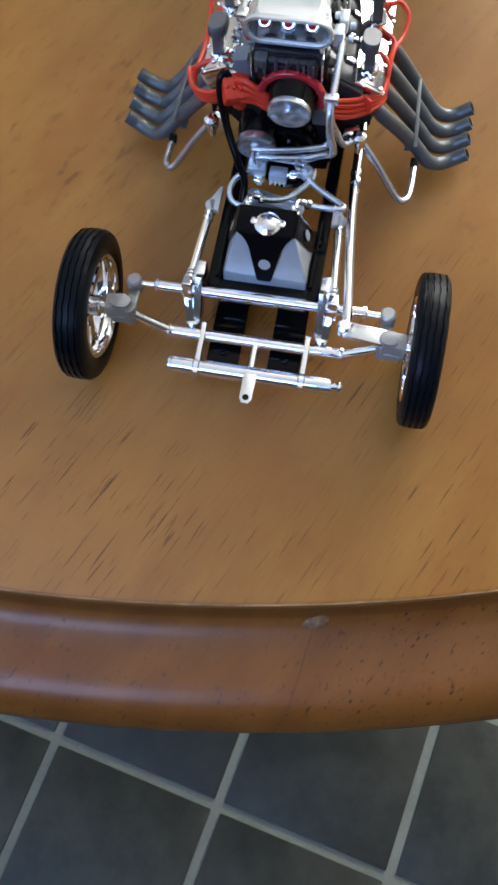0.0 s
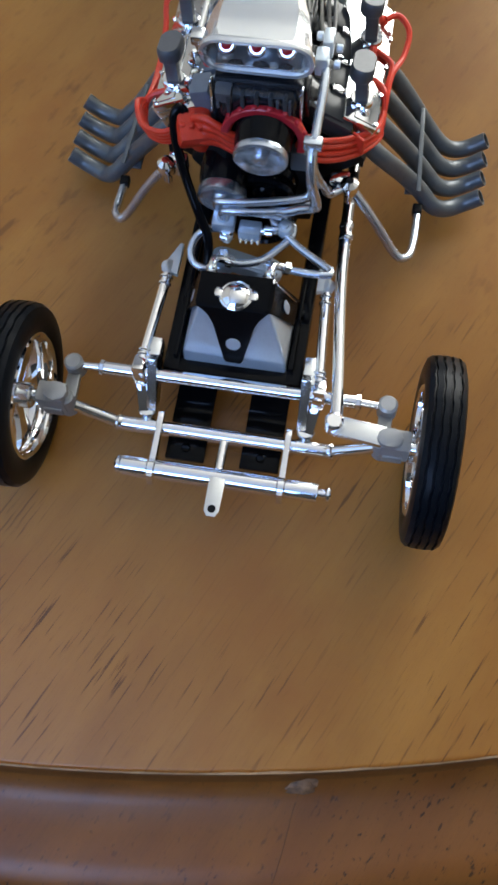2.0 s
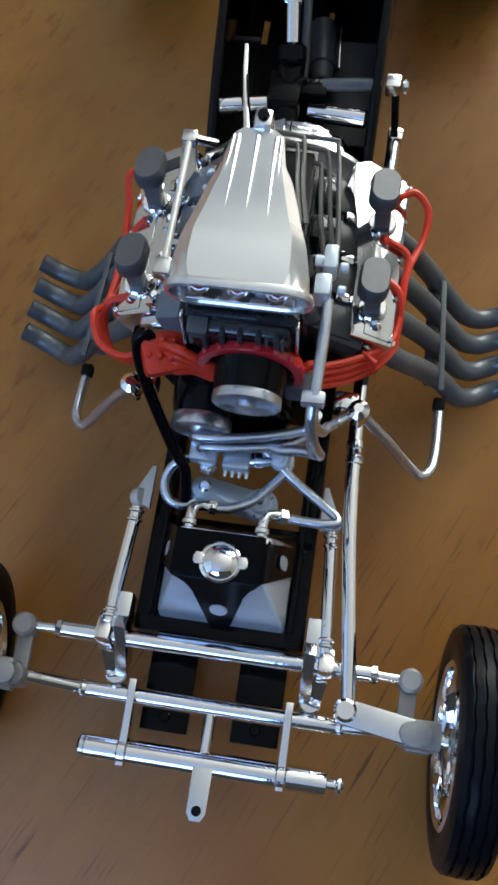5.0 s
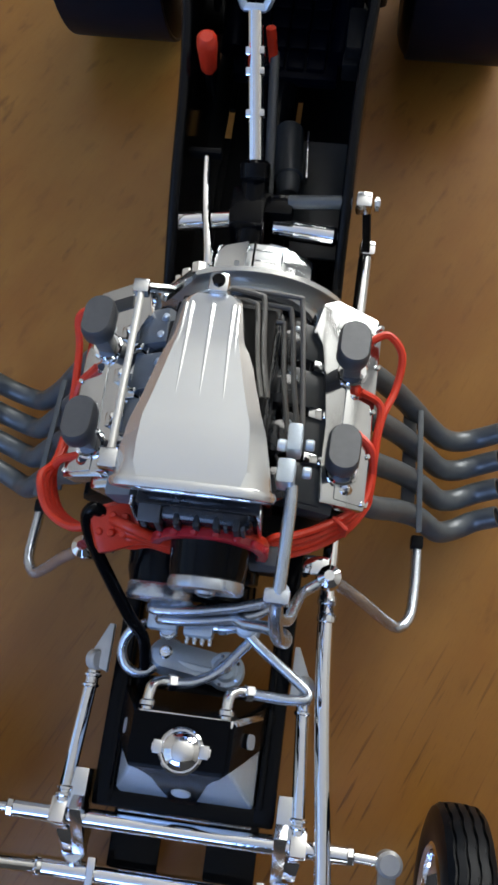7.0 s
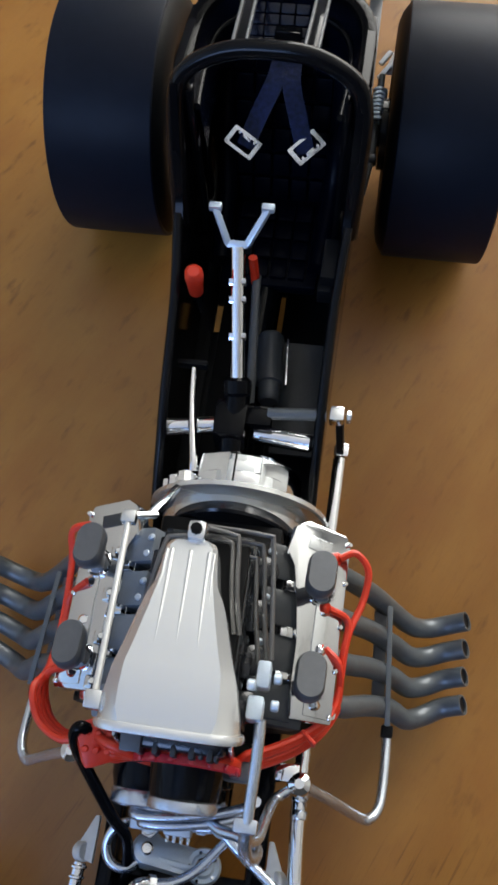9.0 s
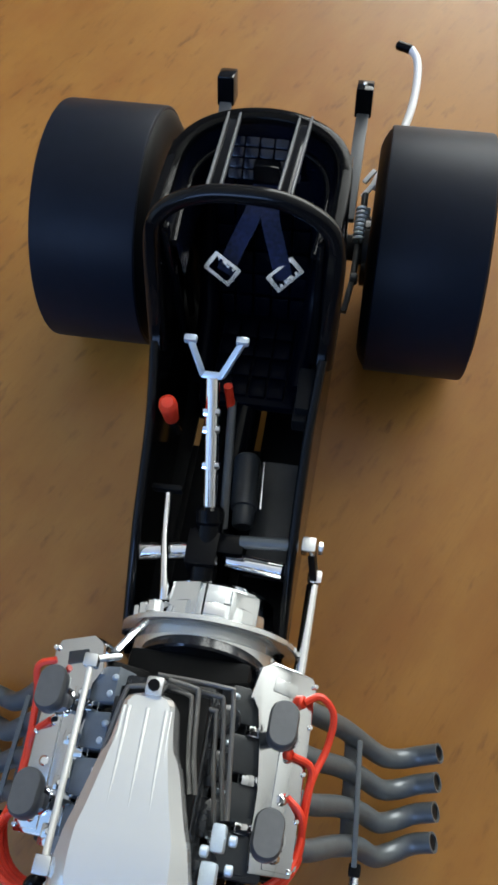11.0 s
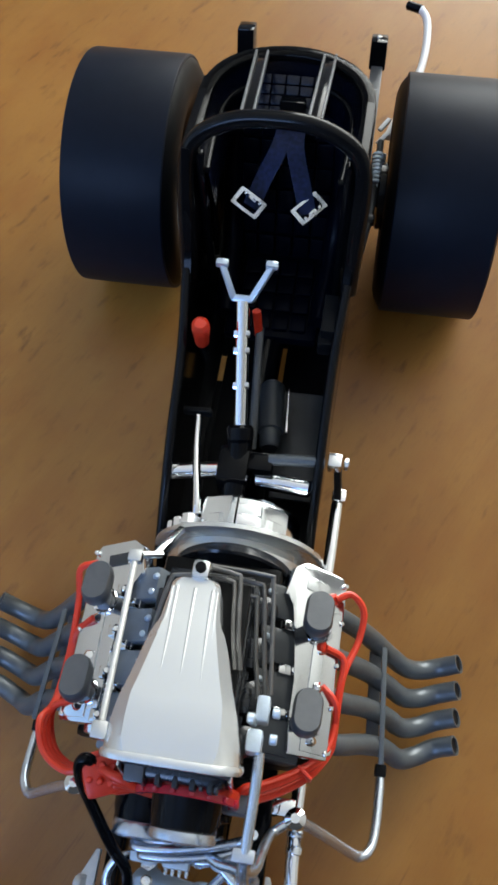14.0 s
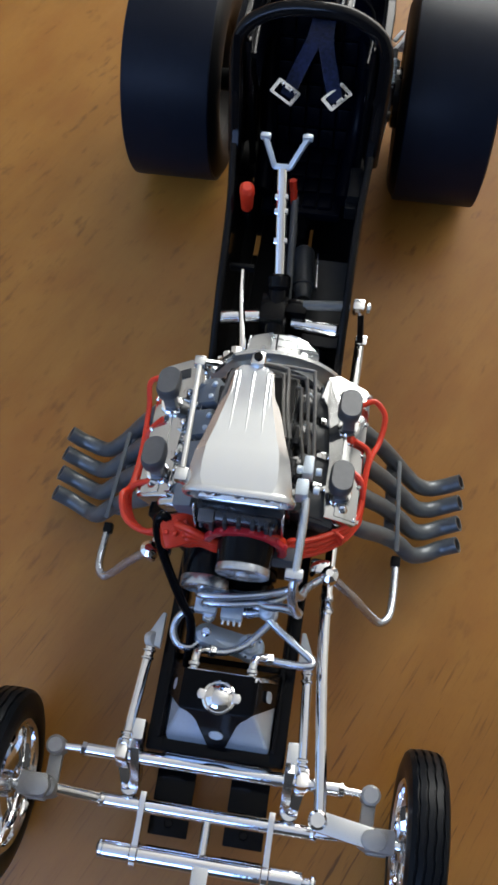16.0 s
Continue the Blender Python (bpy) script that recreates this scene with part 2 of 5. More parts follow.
def frame_of(way):
    z = Vector(way).normalized()
    x = z.orthogonal().normalized()
    return x, z.cross(x), z


def box(c, size, bevel=0.05, rot=None, seg=2):
    bm = bmesh.new()
    bmesh.ops.create_cube(bm, size=1)
    bmesh.ops.scale(bm, vec=size, verts=bm.verts)
    if bevel:
        bmesh.ops.bevel(bm, geom=bm.edges[:], offset=min(bevel, min(size) * 0.45), segments=seg, affect="EDGES", profile=0.6)
    m = Matrix.Translation(c)
    if rot:
        m = m @ Euler([radians(a) for a in rot]).to_matrix().to_4x4()
    return moved(bm, m)


def bar(a, b, w, h, bevel=0.03):
    """A bar with a w x h section from a to b; h lies as upright as it can."""
    a, b = Vector(a), Vector(b)
    z = (b - a).normalized()
    up = Vector((0, 0, 1)) if abs(z.z) < 0.95 else Vector((0, 1, 0))
    x = up.cross(z).normalized()
    y = z.cross(x)
    bm = bmesh.new()
    bmesh.ops.create_cube(bm, size=1)
    bmesh.ops.scale(bm, vec=(w, h, (b - a).length), verts=bm.verts)
    bmesh.ops.bevel(bm, geom=bm.edges[:], offset=min(bevel, 0.4 * min(w, h)), segments=2, affect="EDGES", profile=0.6)
    m = Matrix((x, y, z)).transposed().to_4x4()
    m.translation = (a + b) / 2
    return moved(bm, m)


def rings(rows, cap=True, loop=False):
    """A skin over rings of equal count."""
    bm = bmesh.new()
    vs = [[bm.verts.new(p) for p in row] for row in rows]
    n = len(rows[0])
    pairs = list(zip(vs, vs[1:])) + ([(vs[-1], vs[0])] if loop else [])
    for r, s in pairs:
        for i in range(n):
            bm.faces.new((r[i], r[(i + 1) % n], s[(i + 1) % n], s[i]))
    if cap and not loop:
        bm.faces.new(vs[0][::-1])
        bm.faces.new(vs[-1])
    return bm


def lathe(profile, a, way, seg=32, cap=True, loop=False):
    """profile: (radius, distance along the axis)."""
    x, y, z = frame_of(way)
    a = Vector(a)
    rows = [[a + z * h + (x * math.cos(u) + y * math.sin(u)) * max(r, 1e-4) for u in (2 * math.pi * i / seg for i in range(seg))] for r, h in profile]
    return rings(rows, cap, loop)


def cyl(a, b, r, seg=16, edge=0.03, r2=None):
    a, b = Vector(a), Vector(b)
    d = (b - a).length
    r2 = r if r2 is None else r2
    e = min(edge, d * 0.3, r * 0.5, r2 * 0.5)
    return lathe([(r - e, 0), (r, e), (r2, d - e), (r2 - e, d)], a, b - a, seg)


def smooth_path(pts, steps=6):
    pts = [Vector(p) for p in pts]
    if len(pts) < 3:
        return pts
    ext = [pts[0] * 2 - pts[1]] + pts + [pts[-1] * 2 - pts[-2]]
    out = []
    for i in range(1, len(ext) - 2):
        p0, p1, p2, p3 = ext[i - 1 : i + 3]
        for k in range(steps):
            t = k / steps
            out.append(0.5 * (2 * p1 + (p2 - p0) * t + (2 * p0 - 5 * p1 + 4 * p2 - p3) * t * t + (3 * p1 - p0 - 3 * p2 + p3) * t**3))
    return out + [pts[-1]]


def tube(pts, r, seg=10, steps=6, smooth=True, r2=None, hollow=0.0, flat=1.0):
    path = smooth_path(pts, steps) if smooth else [Vector(p) for p in pts]
    n = len(path)
    tang = [(path[min(i + 1, n - 1)] - path[max(i - 1, 0)]).normalized() for i in range(n)]
    x = tang[0].orthogonal().normalized()
    rows = []
    for i in range(n):
        x = (x - tang[i] * x.dot(tang[i])).normalized()
        y = tang[i].cross(x)
        rr = r + ((r2 or r) - r) * i / (n - 1)
        rows.append([path[i] + (x * math.cos(u) + y * math.sin(u) * flat) * rr for u in (2 * math.pi * k / seg for k in range(seg))])
    if hollow:
        end, t = path[-1], tang[-1]
        inner = [[end + (p - end) * hollow for p in rows[-1]], [end - t * r * 2 + (p - end) * hollow for p in rows[-1]]]
        rows += inner
    return rings(rows)


def prism(outline, z0, z1, m=None, bevel=0.0):
    """A flat outline (x, y) raised from z0 to z1."""
    bm = rings([[Vector((x, y, z0)) for x, y in outline], [Vector((x, y, z1)) for x, y in outline]])
    if bevel:
        bmesh.ops.bevel(bm, geom=bm.edges[:], offset=bevel, segments=2, affect="EDGES", profile=0.6)
    return moved(bm, m) if m else bm


def rounded(w, h, r, n=5):
    """A rounded oblong outline of w x h."""
    out = []
    for cx, cy, a in ((w / 2 - r, h / 2 - r, 0), (-w / 2 + r, h / 2 - r, 90), (-w / 2 + r, -h / 2 + r, 180), (w / 2 - r, -h / 2 + r, 270)):
        out += [(cx + r * math.cos(radians(a + 90 * k / n)), cy + r * math.sin(radians(a + 90 * k / n))) for k in range(n + 1)]
    return out


# ---- structure: floor, walls, ceiling, windows ----
def plain_box(name, lo, hi, material, kind="structure", label="", category=""):
    c = [(a + b) / 2 for a, b in zip(lo, hi)]
    s = [b - a for a, b in zip(lo, hi)]
    ob = new(name, to_mesh(name, box(c, s, 0), material, 1.0))
    return tagged(ob, label, category, "", kind)


floor = plain_box("floor", (X0 - 0.2, Y0 - 0.2, -0.1), (X1 + 0.2, Y1 + 0.2, -0.004), GROUT, "structure", "dark slate tile floor with pale grout joints", "floor")
plain_box("ceiling", (X0 - 0.2, Y0 - 0.2, H), (X1 + 0.2, Y1 + 0.2, H + 0.1), CEIL, "structure", "plain white painted ceiling", "ceiling")
plain_box("wall_east", (X1, Y0 - 0.15, 0), (X1 + 0.15, Y1 + 0.15, H), PLASTER, "structure", "plain beige plastered wall", "wall")


def wall_with_window(name, m, length, a, b, z0, z1, wname, paint=PLASTER, label="beige plastered wall with a window opening"):
    """A wall along local x, 0 to length, with an opening a..b, z0..z1, and a framed window in it."""
    pieces = [((0, 0, 0), (a, 0.15, H)), ((b, 0, 0), (length, 0.15, H)), ((a, 0, 0), (b, 0.15, z0)), ((a, 0, z1), (b, 0.15, H))]
    bms = [box([(p + q) / 2 for p, q in zip(lo, hi)], [q - p for p, q in zip(lo, hi)], 0) for lo, hi in pieces]
    ob = new(name, to_mesh(name, moved(join(*bms), m), paint, 1.0))
    tagged(ob, label, "wall", "", "structure")
    win = tagged(new(wname), "white framed window letting in pale daylight", "window", "", "structure")
    t = 0.05
    for lo, hi in (((a, 0.05, z0), (a + t, 0.1, z1)), ((b - t, 0.05, z0), (b, 0.1, z1)), ((a + t, 0.05, z0), (b - t, 0.1, z0 + t)), ((a + t, 0.05, z1 - t), (b - t, 0.1, z1)), (((a + b) / 2 - t / 2, 0.05, z0 + t), ((a + b) / 2 + t / 2, 0.1, z1 - t))):
        f = new("window_frame", to_mesh("window_frame", moved(box([(p + q) / 2 for p, q in zip(lo, hi)], [q - p for p, q in zip(lo, hi)], 0.004), m), FRAMEW, 1.0))
        f.parent = win
    return ob


wall_with_window("wall_north", pose(X0, Y1, 0), X1 - X0, 0.85 - 0.95 - X0, 0.85 + 0.95 - X0, 0.95, 2.25, "window_1")
wall_with_window("wall_west", pose(X0, Y0, 0, 0, 0, 90), Y1 - Y0, -0.45 - 0.55 - Y0, -0.45 + 0.55 - Y0, 0.9, 2.2, "window_2")
# The south wall is out of view, kept dark to shape the light.
wall_with_window("wall_south", pose(X1, Y0, 0, 0, 0, 180), X1 - X0, X1 + 0.60 - 0.55, X1 + 0.60 + 0.55, 1.45, 2.25, "window_3", DARKWALL, "unseen wall with a window opening, made dark to deepen reflections")

# ---- the table ----
TC, TR = Vector((-0.0708, 0.3987)), 0.479
table = tagged(new("round_table"), "round varnished oak dining table with a moulded edge", "table")
table.location = (TC.x, TC.y, 0)


def table_part(name, bm, material, label=""):
    ob = new(name, to_mesh(name, bm, material, 1.0, 50))
    ob.parent = table
    return tagged(ob, label)


table_part("tabletop", lathe([(0.001, TOP), (TR - 0.0012, TOP), (TR, TOP - 0.0008), (TR, TOP - 0.004), (0.3, TOP - 0.03), (0.001, TOP - 0.03)], (0, 0, 0), (0, 0, 1), 256, cap=False), WOOD, "flat oak top with dark pore streaks")
prof = [(0.0, -0.0042), (0.0003, -0.0080), (0.0022, -0.0112), (0.0062, -0.0134), (0.0115, -0.0140), (0.0165, -0.0147), (0.0210, -0.0158), (0.0245, -0.0195), (0.0268, -0.0240), (0.0275, -0.0285), (0.0262, -0.0330), (0.0225, -0.0362), (0.0150, -0.0380), (-0.04, -0.0380)]
# Darker oak tone paints the shade that lies under the overhanging rim.
COVE = wood("shaded_cove_oak", GRAIN, (0.19, 0.070, 0.014), (0.13, 0.045, 0.009), (0.05, 0.018, 0.006), 0.4, 0.6, 0.45, 420, False, 0.69)
table_part("edge_cove", lathe([(TR + d + 0.00004, TOP + z + 0.00004) for d, z in (prof[0], prof[1], (0.0012, -0.0096))] + [(TR - 0.002, TOP - 0.0096), (TR - 0.002, TOP - 0.0042)], (0, 0, 0), (0, 0, 1), 256, cap=False, loop=True), COVE, "cove under the rim, coloured dark for its shade")
table_part("edge_moulding", lathe([(TR + d, TOP + z) for d, z in prof] + [(TR - 0.04, TOP - 0.0042)], (0, 0, 0), (0, 0, 1), 256, cap=False, loop=True), EDGE, "rounded darker moulded rim with a worn chip")
worn = mat("worn_bare_wood", (0.42, 0.25, 0.12), 0.6, grain=0.5, scale=400)
rows = []
for i in range(720):
    a = 2 * math.pi * i / 720
    wide = 0.00016 + 0.0010 * max(0, noise.noise((math.cos(a) * 55, math.sin(a) * 55, 3.0)) - 0.02)
    ring = [(TR - wide, TOP + 0.00005), (TR + 0.00012, TOP - 0.0002), (TR + 0.00012, TOP - 0.0002 - wide * 0.6), (TR - wide, TOP - 0.0003 - wide * 0.6)]
    rows.append([Vector((r * math.cos(a), r * math.sin(a), z)) for r, z in ring])
table_part("worn_edge", rings(rows, loop=True), worn, "pale worn line along the rim")
a0 = math.atan2(-0.0729 - TC.y, 0.0263 - TC.x)


def on_rim(d, z, a):
    return Vector(((TR + d) * math.cos(a), (TR + d) * math.sin(a), TOP + z))


bm = bmesh.new()
bmesh.ops.create_icosphere(bm, subdivisions=3, radius=1)
for v in bm.verts:
    v.co *= 1 + 0.5 * noise.noise(v.co * 2.2)
    v.co = Vector((v.co.x * 0.0033, v.co.y * 0.0024, v.co.z * 0.0005))
out = (on_rim(0, 0, a0) - Vector((0, 0, TOP))).normalized()
side = Vector((-out.y, out.x, 0))
nrm = (out * 0.75 + Vector((0, 0, 0.66))).normalized()
basis = Matrix((side, nrm.cross(side), nrm)).transposed().to_4x4()
basis.translation = on_rim(0.0026, -0.0113, a0)
table_part("chip", moved(bm, basis @ pose(0, 0, 0, 0, 0, 25)), mat("scuffed_bare_wood", (0.26, 0.14, 0.07), 0.6, grain=0.9, scale=600), "pale chipped scar on the rim")
table_part("rim_joint", tube([on_rim(d + 0.00003, z + 0.00003, a0 - 0.036 * i / 10) for i, (d, z) in enumerate(prof[2:12])], 0.00012, 5, 3), mat("dark_joint", (0.15, 0.058, 0.016), 0.6), "fine dark joint across the rim")
table_part("apron", lathe([(0.36, TOP - 0.03), (0.38, TOP - 0.03), (0.38, TOP - 0.11), (0.36, TOP - 0.11)], (0, 0, 0), (0, 0, 1), 96, cap=False, loop=True), EDGE)
table_part("pedestal", lathe([(0.16, TOP - 0.031), (0.15, TOP - 0.06), (0.07, TOP - 0.12), (0.06, 0.5), (0.085, 0.35), (0.09, 0.2), (0.07, 0.13), (0.07, 0.06)], (0, 0, 0), (0, 0, 1), 48), EDGE)
for k in range(4):
    a = radians(45 + 90 * k)
    d = Vector((math.cos(a), math.sin(a), 0))
    table_part("foot", tube([d * 0.05 + Vector((0, 0, 0.14)), d * 0.2 + Vector((0, 0, 0.09)), d * 0.34 + Vector((0, 0, 0.035))], 0.036, 10, 6, r2=0.034), EDGE)

# ---- the model dragster, in centimetres from the front axle's foot on the table ----
car = tagged(new("model_dragster"), "assembled plastic scale model of a bare front-engined dragster chassis", "model car")
car.location = (0, 0, TOP)


def mirror(p, s):
    return (p[0] * s, *p[1:])


def front_wheel(cx, side):
    """side: +1 has its outer face towards +x."""
    cy, cz, r = -0.87, 1.90, 1.90
    a, way = (cx, cy, cz), (side, 0, 0)
    rim = part("front_wheel", lathe([(1.20, -0.33), (1.26, -0.38), (1.31, -0.35), (1.27, -0.31), (1.22, -0.30), (1.20, -0.24), (1.15, -0.22), (1.12, -0.16), (1.10, 0.0), (1.12, 0.18), (1.15, 0.24), (1.22, 0.31), (1.28, 0.35), (1.30, 0.31), (1.20, 0.17), (1.20, -0.17)], a, way, 48, cap=False, loop=True), CHROME, car, "chrome five-spoke front wheel with a narrow black tyre")
    prof = [(1.22, -0.28, 0), (1.31, -0.35, 0), (1.51, -0.385, 0), (1.70, -0.375, 0), (1.82, -0.335, 0)]
    for g in (-0.225, -0.075, 0.075, 0.225):
        top = r - 0.35 * g * g
        prof += [(top, g - 0.026, 1), (top - 0.06, g - 0.013, 1), (top - 0.06, g + 0.013, 1), (top, g + 0.026, 1)]
    prof += [(1.82, 0.335, 0), (1.70, 0.375, 0), (1.51, 0.385, 0), (1.31, 0.35, 0), (1.22, 0.28, 0)]
    n = 144
    rows = [[Vector((cx + h + z * (0.008 if (i // 3) % 2 else -0.008), cy + q * math.cos(2 * math.pi * i / n), cz + q * math.sin(2 * math.pi * i / n))) for i in range(n)] for q, h, z in prof]
    part("tyre", rings(rows, loop=True), RUBBER, rim, "ribbed black rubber tyre", 30)
    for k in range(5):
        u = 2 * math.pi * (k + 0.3) / 5
        n, t = Vector((0, math.cos(u), math.sin(u))), Vector((0, -math.sin(u), math.cos(u)))
        c, x = Vector(a), Vector((side, 0, 0))
        rows = []
        for rr, ww, off in ((0.18, 0.16, 0.06), (0.5, 0.15, 0.02), (0.8, 0.22, -0.02), (1.14, 0.32, -0.02)):
            p = c + n * rr + x * off
            rows.append([p - t * ww - x * 0.06, p - t * ww * 0.8 + x * 0.07, p + t * ww * 0.8 + x * 0.07, p + t * ww - x * 0.06, p - x * 0.10])
        part("spoke", rings(rows), CHROME, rim)
    part("hub", lathe([(0.22, -0.32), (0.26, -0.28), (0.27, 0.1), (0.2, 0.16), (0.12, 0.2), (0.1, 0.3)], a, way, 24), SATIN, rim)
    return rim


front_wheel(-4.20, -1)
front_wheel(4.20, 1)

# front axle, knuckles, tie rod
axle = part("front_axle", join(tube([(-2.25, -0.8, 0.98), (2.25, -0.8, 0.98)], 0.163, 16, smooth=False), tube([(-2.22, -0.8, 0.98), (-2.85, -0.78, 1.36), (-3.15, -0.78, 1.58)], 0.135, 12), tube([(2.22, -0.8, 0.98), (2.85, -0.78, 1.36), (3.15, -0.78, 1.58)], 0.135, 12)), CHROME, car, "chrome dropped tube front axle")
for s in (-1, 1):
    part("axle_sleeve", cyl((s * 2.2, -0.8, 0.98), (s * 2.32, -0.8, 1.03), 0.183, 16), CHROME, axle)
    k = part("steering_knuckle", join(box((s * 3.48, -0.80, 1.84), (0.60, 0.46, 0.60), 0.08), box((s * 3.46, -1.0, 1.66), (0.40, 0.14, 0.26), 0.04)), KNUCKLE, car, "dull silver steering knuckle block")
    part("kingpin", join(cyl((s * 3.24, -0.80, 1.3), (s * 3.24, -0.80, 2.0), 0.19, 18, 0.05), moved(prism(rounded(0.50, 0.38, 0.18), 0, 0.16, None, 0.05), Matrix.Translation((s * 3.36, -0.82, 2.10)))), KNUCKLE, k)
    part("stub_axle", cyl((s * 3.6, -0.80, 1.82), (s * 4.1, -0.86, 1.88), 0.13, 14), SATIN, k)
    part("steering_arm", bar((s * 3.22, -0.82, 1.62), (s * 3.25, 0.05, 1.62), 0.28, 0.14, 0.04), KNUCKLE, k)
    part("arm_bolt", cyl((s * 3.25, 0.02, 1.45), (s * 3.25, 0.02, 1.95), 0.20, 18, 0.05), KNUCKLE, k)
tie = part("tie_rod", tube([(-2.65, 0.05, 1.74), (2.65, 0.05, 1.74)], 0.145, 16, smooth=False), CHROME, car, "straight chrome tie rod between the front wheels")
for s in (-1, 1):
    part("rod_end", cyl((s * 2.62, 0.05, 1.74), (s * 3.12, 0.03, 1.74), 0.085, 12), CHROME, tie)
    part("lock_nut", cyl((s * 2.6, 0.05, 1.74), (s * 2.72, 0.05, 1.74), 0.165, 8, 0.02), CHROME, tie)

# torsion-bar tube ahead of the axle with its struts and tab
tors = part("front_cross_tube", tube([(-1.98, -1.73, 0.98), (2.1, -1.73, 0.98)], 0.212, 20, smooth=False), CHROME, car, "chrome cross tube ahead of the front axle")
part("tube_end", cyl((-2.12, -1.73, 0.98), (-1.97, -1.73, 0.98), 0.20, 18, 0.07), SATIN, tors)
part("tube_bore", cyl((-2.13, -1.73, 0.98), (-2.115, -1.73, 0.98), 0.09, 12, 0.005), BLACK, tors)
part("end_neck", cyl((2.09, -1.73, 0.98), (2.28, -1.73, 0.98), 0.10, 12), CHROME, tors)
part("end_cap", cyl((2.26, -1.73, 0.98), (2.38, -1.73, 0.98), 0.165, 14, 0.04), CHROME, tors)
for s in (-1, 1):
    part("strut_plate", prism([(-1.98, 0.83), (-1.80, 0.76), (-1.45, 0.80), (-0.5, 1.12), (-0.48, 1.26), (-0.62, 1.27), (-1.5, 1.17), (-1.9, 1.15)], -0.065, 0.065, Matrix(((0, 0, 1, s * 1.35), (1, 0, 0, -0.06), (0, 1, 0, 0), (0, 0, 0, 1))), 0.02), CHROME, tors)
for s in (-1, 1):
    part("strut_collar", cyl((s * 1.35 - 0.09, -1.73, 0.98), (s * 1.35 + 0.09, -1.73, 0.98), 0.245, 18, 0.03), CHROME, tors)
part("centre_post", tube([(0.03, -0.85, 1.0), (0.03, -1.6, 1.0)], 0.10, 12, smooth=False), CHROME, tors)
tab = prism([(-0.17, -1.78), (0.17, -1.78), (0.16, -2.50), (0.09, -2.62), (-0.09, -2.62), (-0.16, -2.50)], 1.13, 1.20, pose(0.06, 0, 0.0, 0, 0, 0), 0.015)
part("tow_tab", tab, SATIN, tors)
part("tab_hole", cyl((0.06, -2.46, 1.195), (0.06, -2.46, 1.206), 0.085, 12, 0.003), MATT, tors)

# chassis frame
frame_part = part("chassis_frame", join(*[bar((s * 1.28, 0.3, 1.45), (s * 1.28, 8.9, 1.6), 0.34, 0.5, 0.06) for s in (-1, 1)], bar((-1.45, 0.42, 1.4), (1.45, 0.42, 1.4), 0.34, 0.58, 0.06)), BLACK, car, "glossy black box-section frame rails")
for s in (-1, 1):
    part("lower_plate", bar((s * 0.80, -1.3, 0.55), (s * 0.80, 0.6, 0.62), 0.84, 0.14, 0.03), BLACK, frame_part)
    part("plate_bolt", cyl((s * 0.80, -1.05, 0.6), (s * 0.80, -1.05, 0.68), 0.1, 10), BLACK, frame_part)
for s in (-1, 1):
    part("rail_strut", bar((s * 0.95, 1.86, 1.75), (s * 1.3, 1.86, 1.75), 0.16, 0.2, 0.04), BLACK, frame_part)
    part("inner_rail", bar((s * 1.20, 0.5, 1.80), (s * 1.20, 3.6, 1.84), 0.10, 0.16, 0.03), BLACK, frame_part)
part("crossmember", bar((-1.15, 2.2, 1.35), (1.15, 2.2, 1.35), 0.3, 0.3), BLACK, frame_part)
part("tank_tray", box((0, 1.2, 1.2), (2.3, 1.6, 0.12), 0.03), BLACK, frame_part)
part("front_lip", bar((-1.1, 0.28, 1.12), (1.1, 0.28, 1.12), 0.2, 0.16, 0.04), SATIN, frame_part)

# spring brackets and radius rods
for s in (-1, 1):
    b = part("spring_bracket", join(bar((s * 1.86, 0.14, 2.08), (s * 1.84, -0.02, 1.48), 0.26, 0.40, 0.05), bar((s * 1.84, -0.03, 1.58), (s * 1.74, -0.5, 1.05), 0.24, 0.30, 0.05)), CHROME, car, "chrome spring bracket clamped over the tie rod")
    part("bracket_plate", bar((s * 1.58, 0.34, 2.05), (s * 1.58, -0.36, 1.1), 0.20, 0.44, 0.03), SATIN, b)
    part("bracket_block", box((s * 1.62, 0.47, 1.72), (0.28, 0.62, 0.62), 0.04), SATIN, b)
    part("bracket_foot", cyl((s * 1.68, -0.5, 0.98), (s * 1.68, -0.5, 1.2), 0.19, 14), SATIN, b)
    part("foot_bush", cyl((s * 1.68, -0.5, 0.92), (s * 1.68, -0.5, 1.0), 0.17, 14), BLACK, b)
    part("bracket_bolt", cyl((s * 1.94, 0.06, 1.74), (s * 2.02, 0.06, 1.74), 0.09, 8, 0.01), CHROME, b)
    rod = part("radius_rod", tube([(s * 1.83, 0.25, 1.96), (s * 1.70, 2.25, 2.05)], 0.112, 14, smooth=False), CHROME, car, "slim chrome radius rod beside the frame")
    for q in (0.32, 0.42, 1.98, 2.14):
        f = (q - 0.25) / 2.0
        p = Vector((s * (1.83 - 0.13 * f), q, 1.96 + 0.09 * f))
        part("rod_collar", cyl(p, p + Vector((0, 0.07, 0.003)), 0.15, 12, 0.02), CHROME, rod)
    part("rod_eye", cyl((s * 1.76, 2.42, 2.0), (s * 1.62, 2.42, 2.12), 0.17, 14), PALE, rod)
    part("frame_bracket", prism([(s * 1.48, 2.25), (s * 1.82, 2.35), (s * 1.74, 2.6), (s * 1.56, 3.02), (s * 1.48, 3.02)], 1.98, 2.12, None, 0.02), PALE, rod)

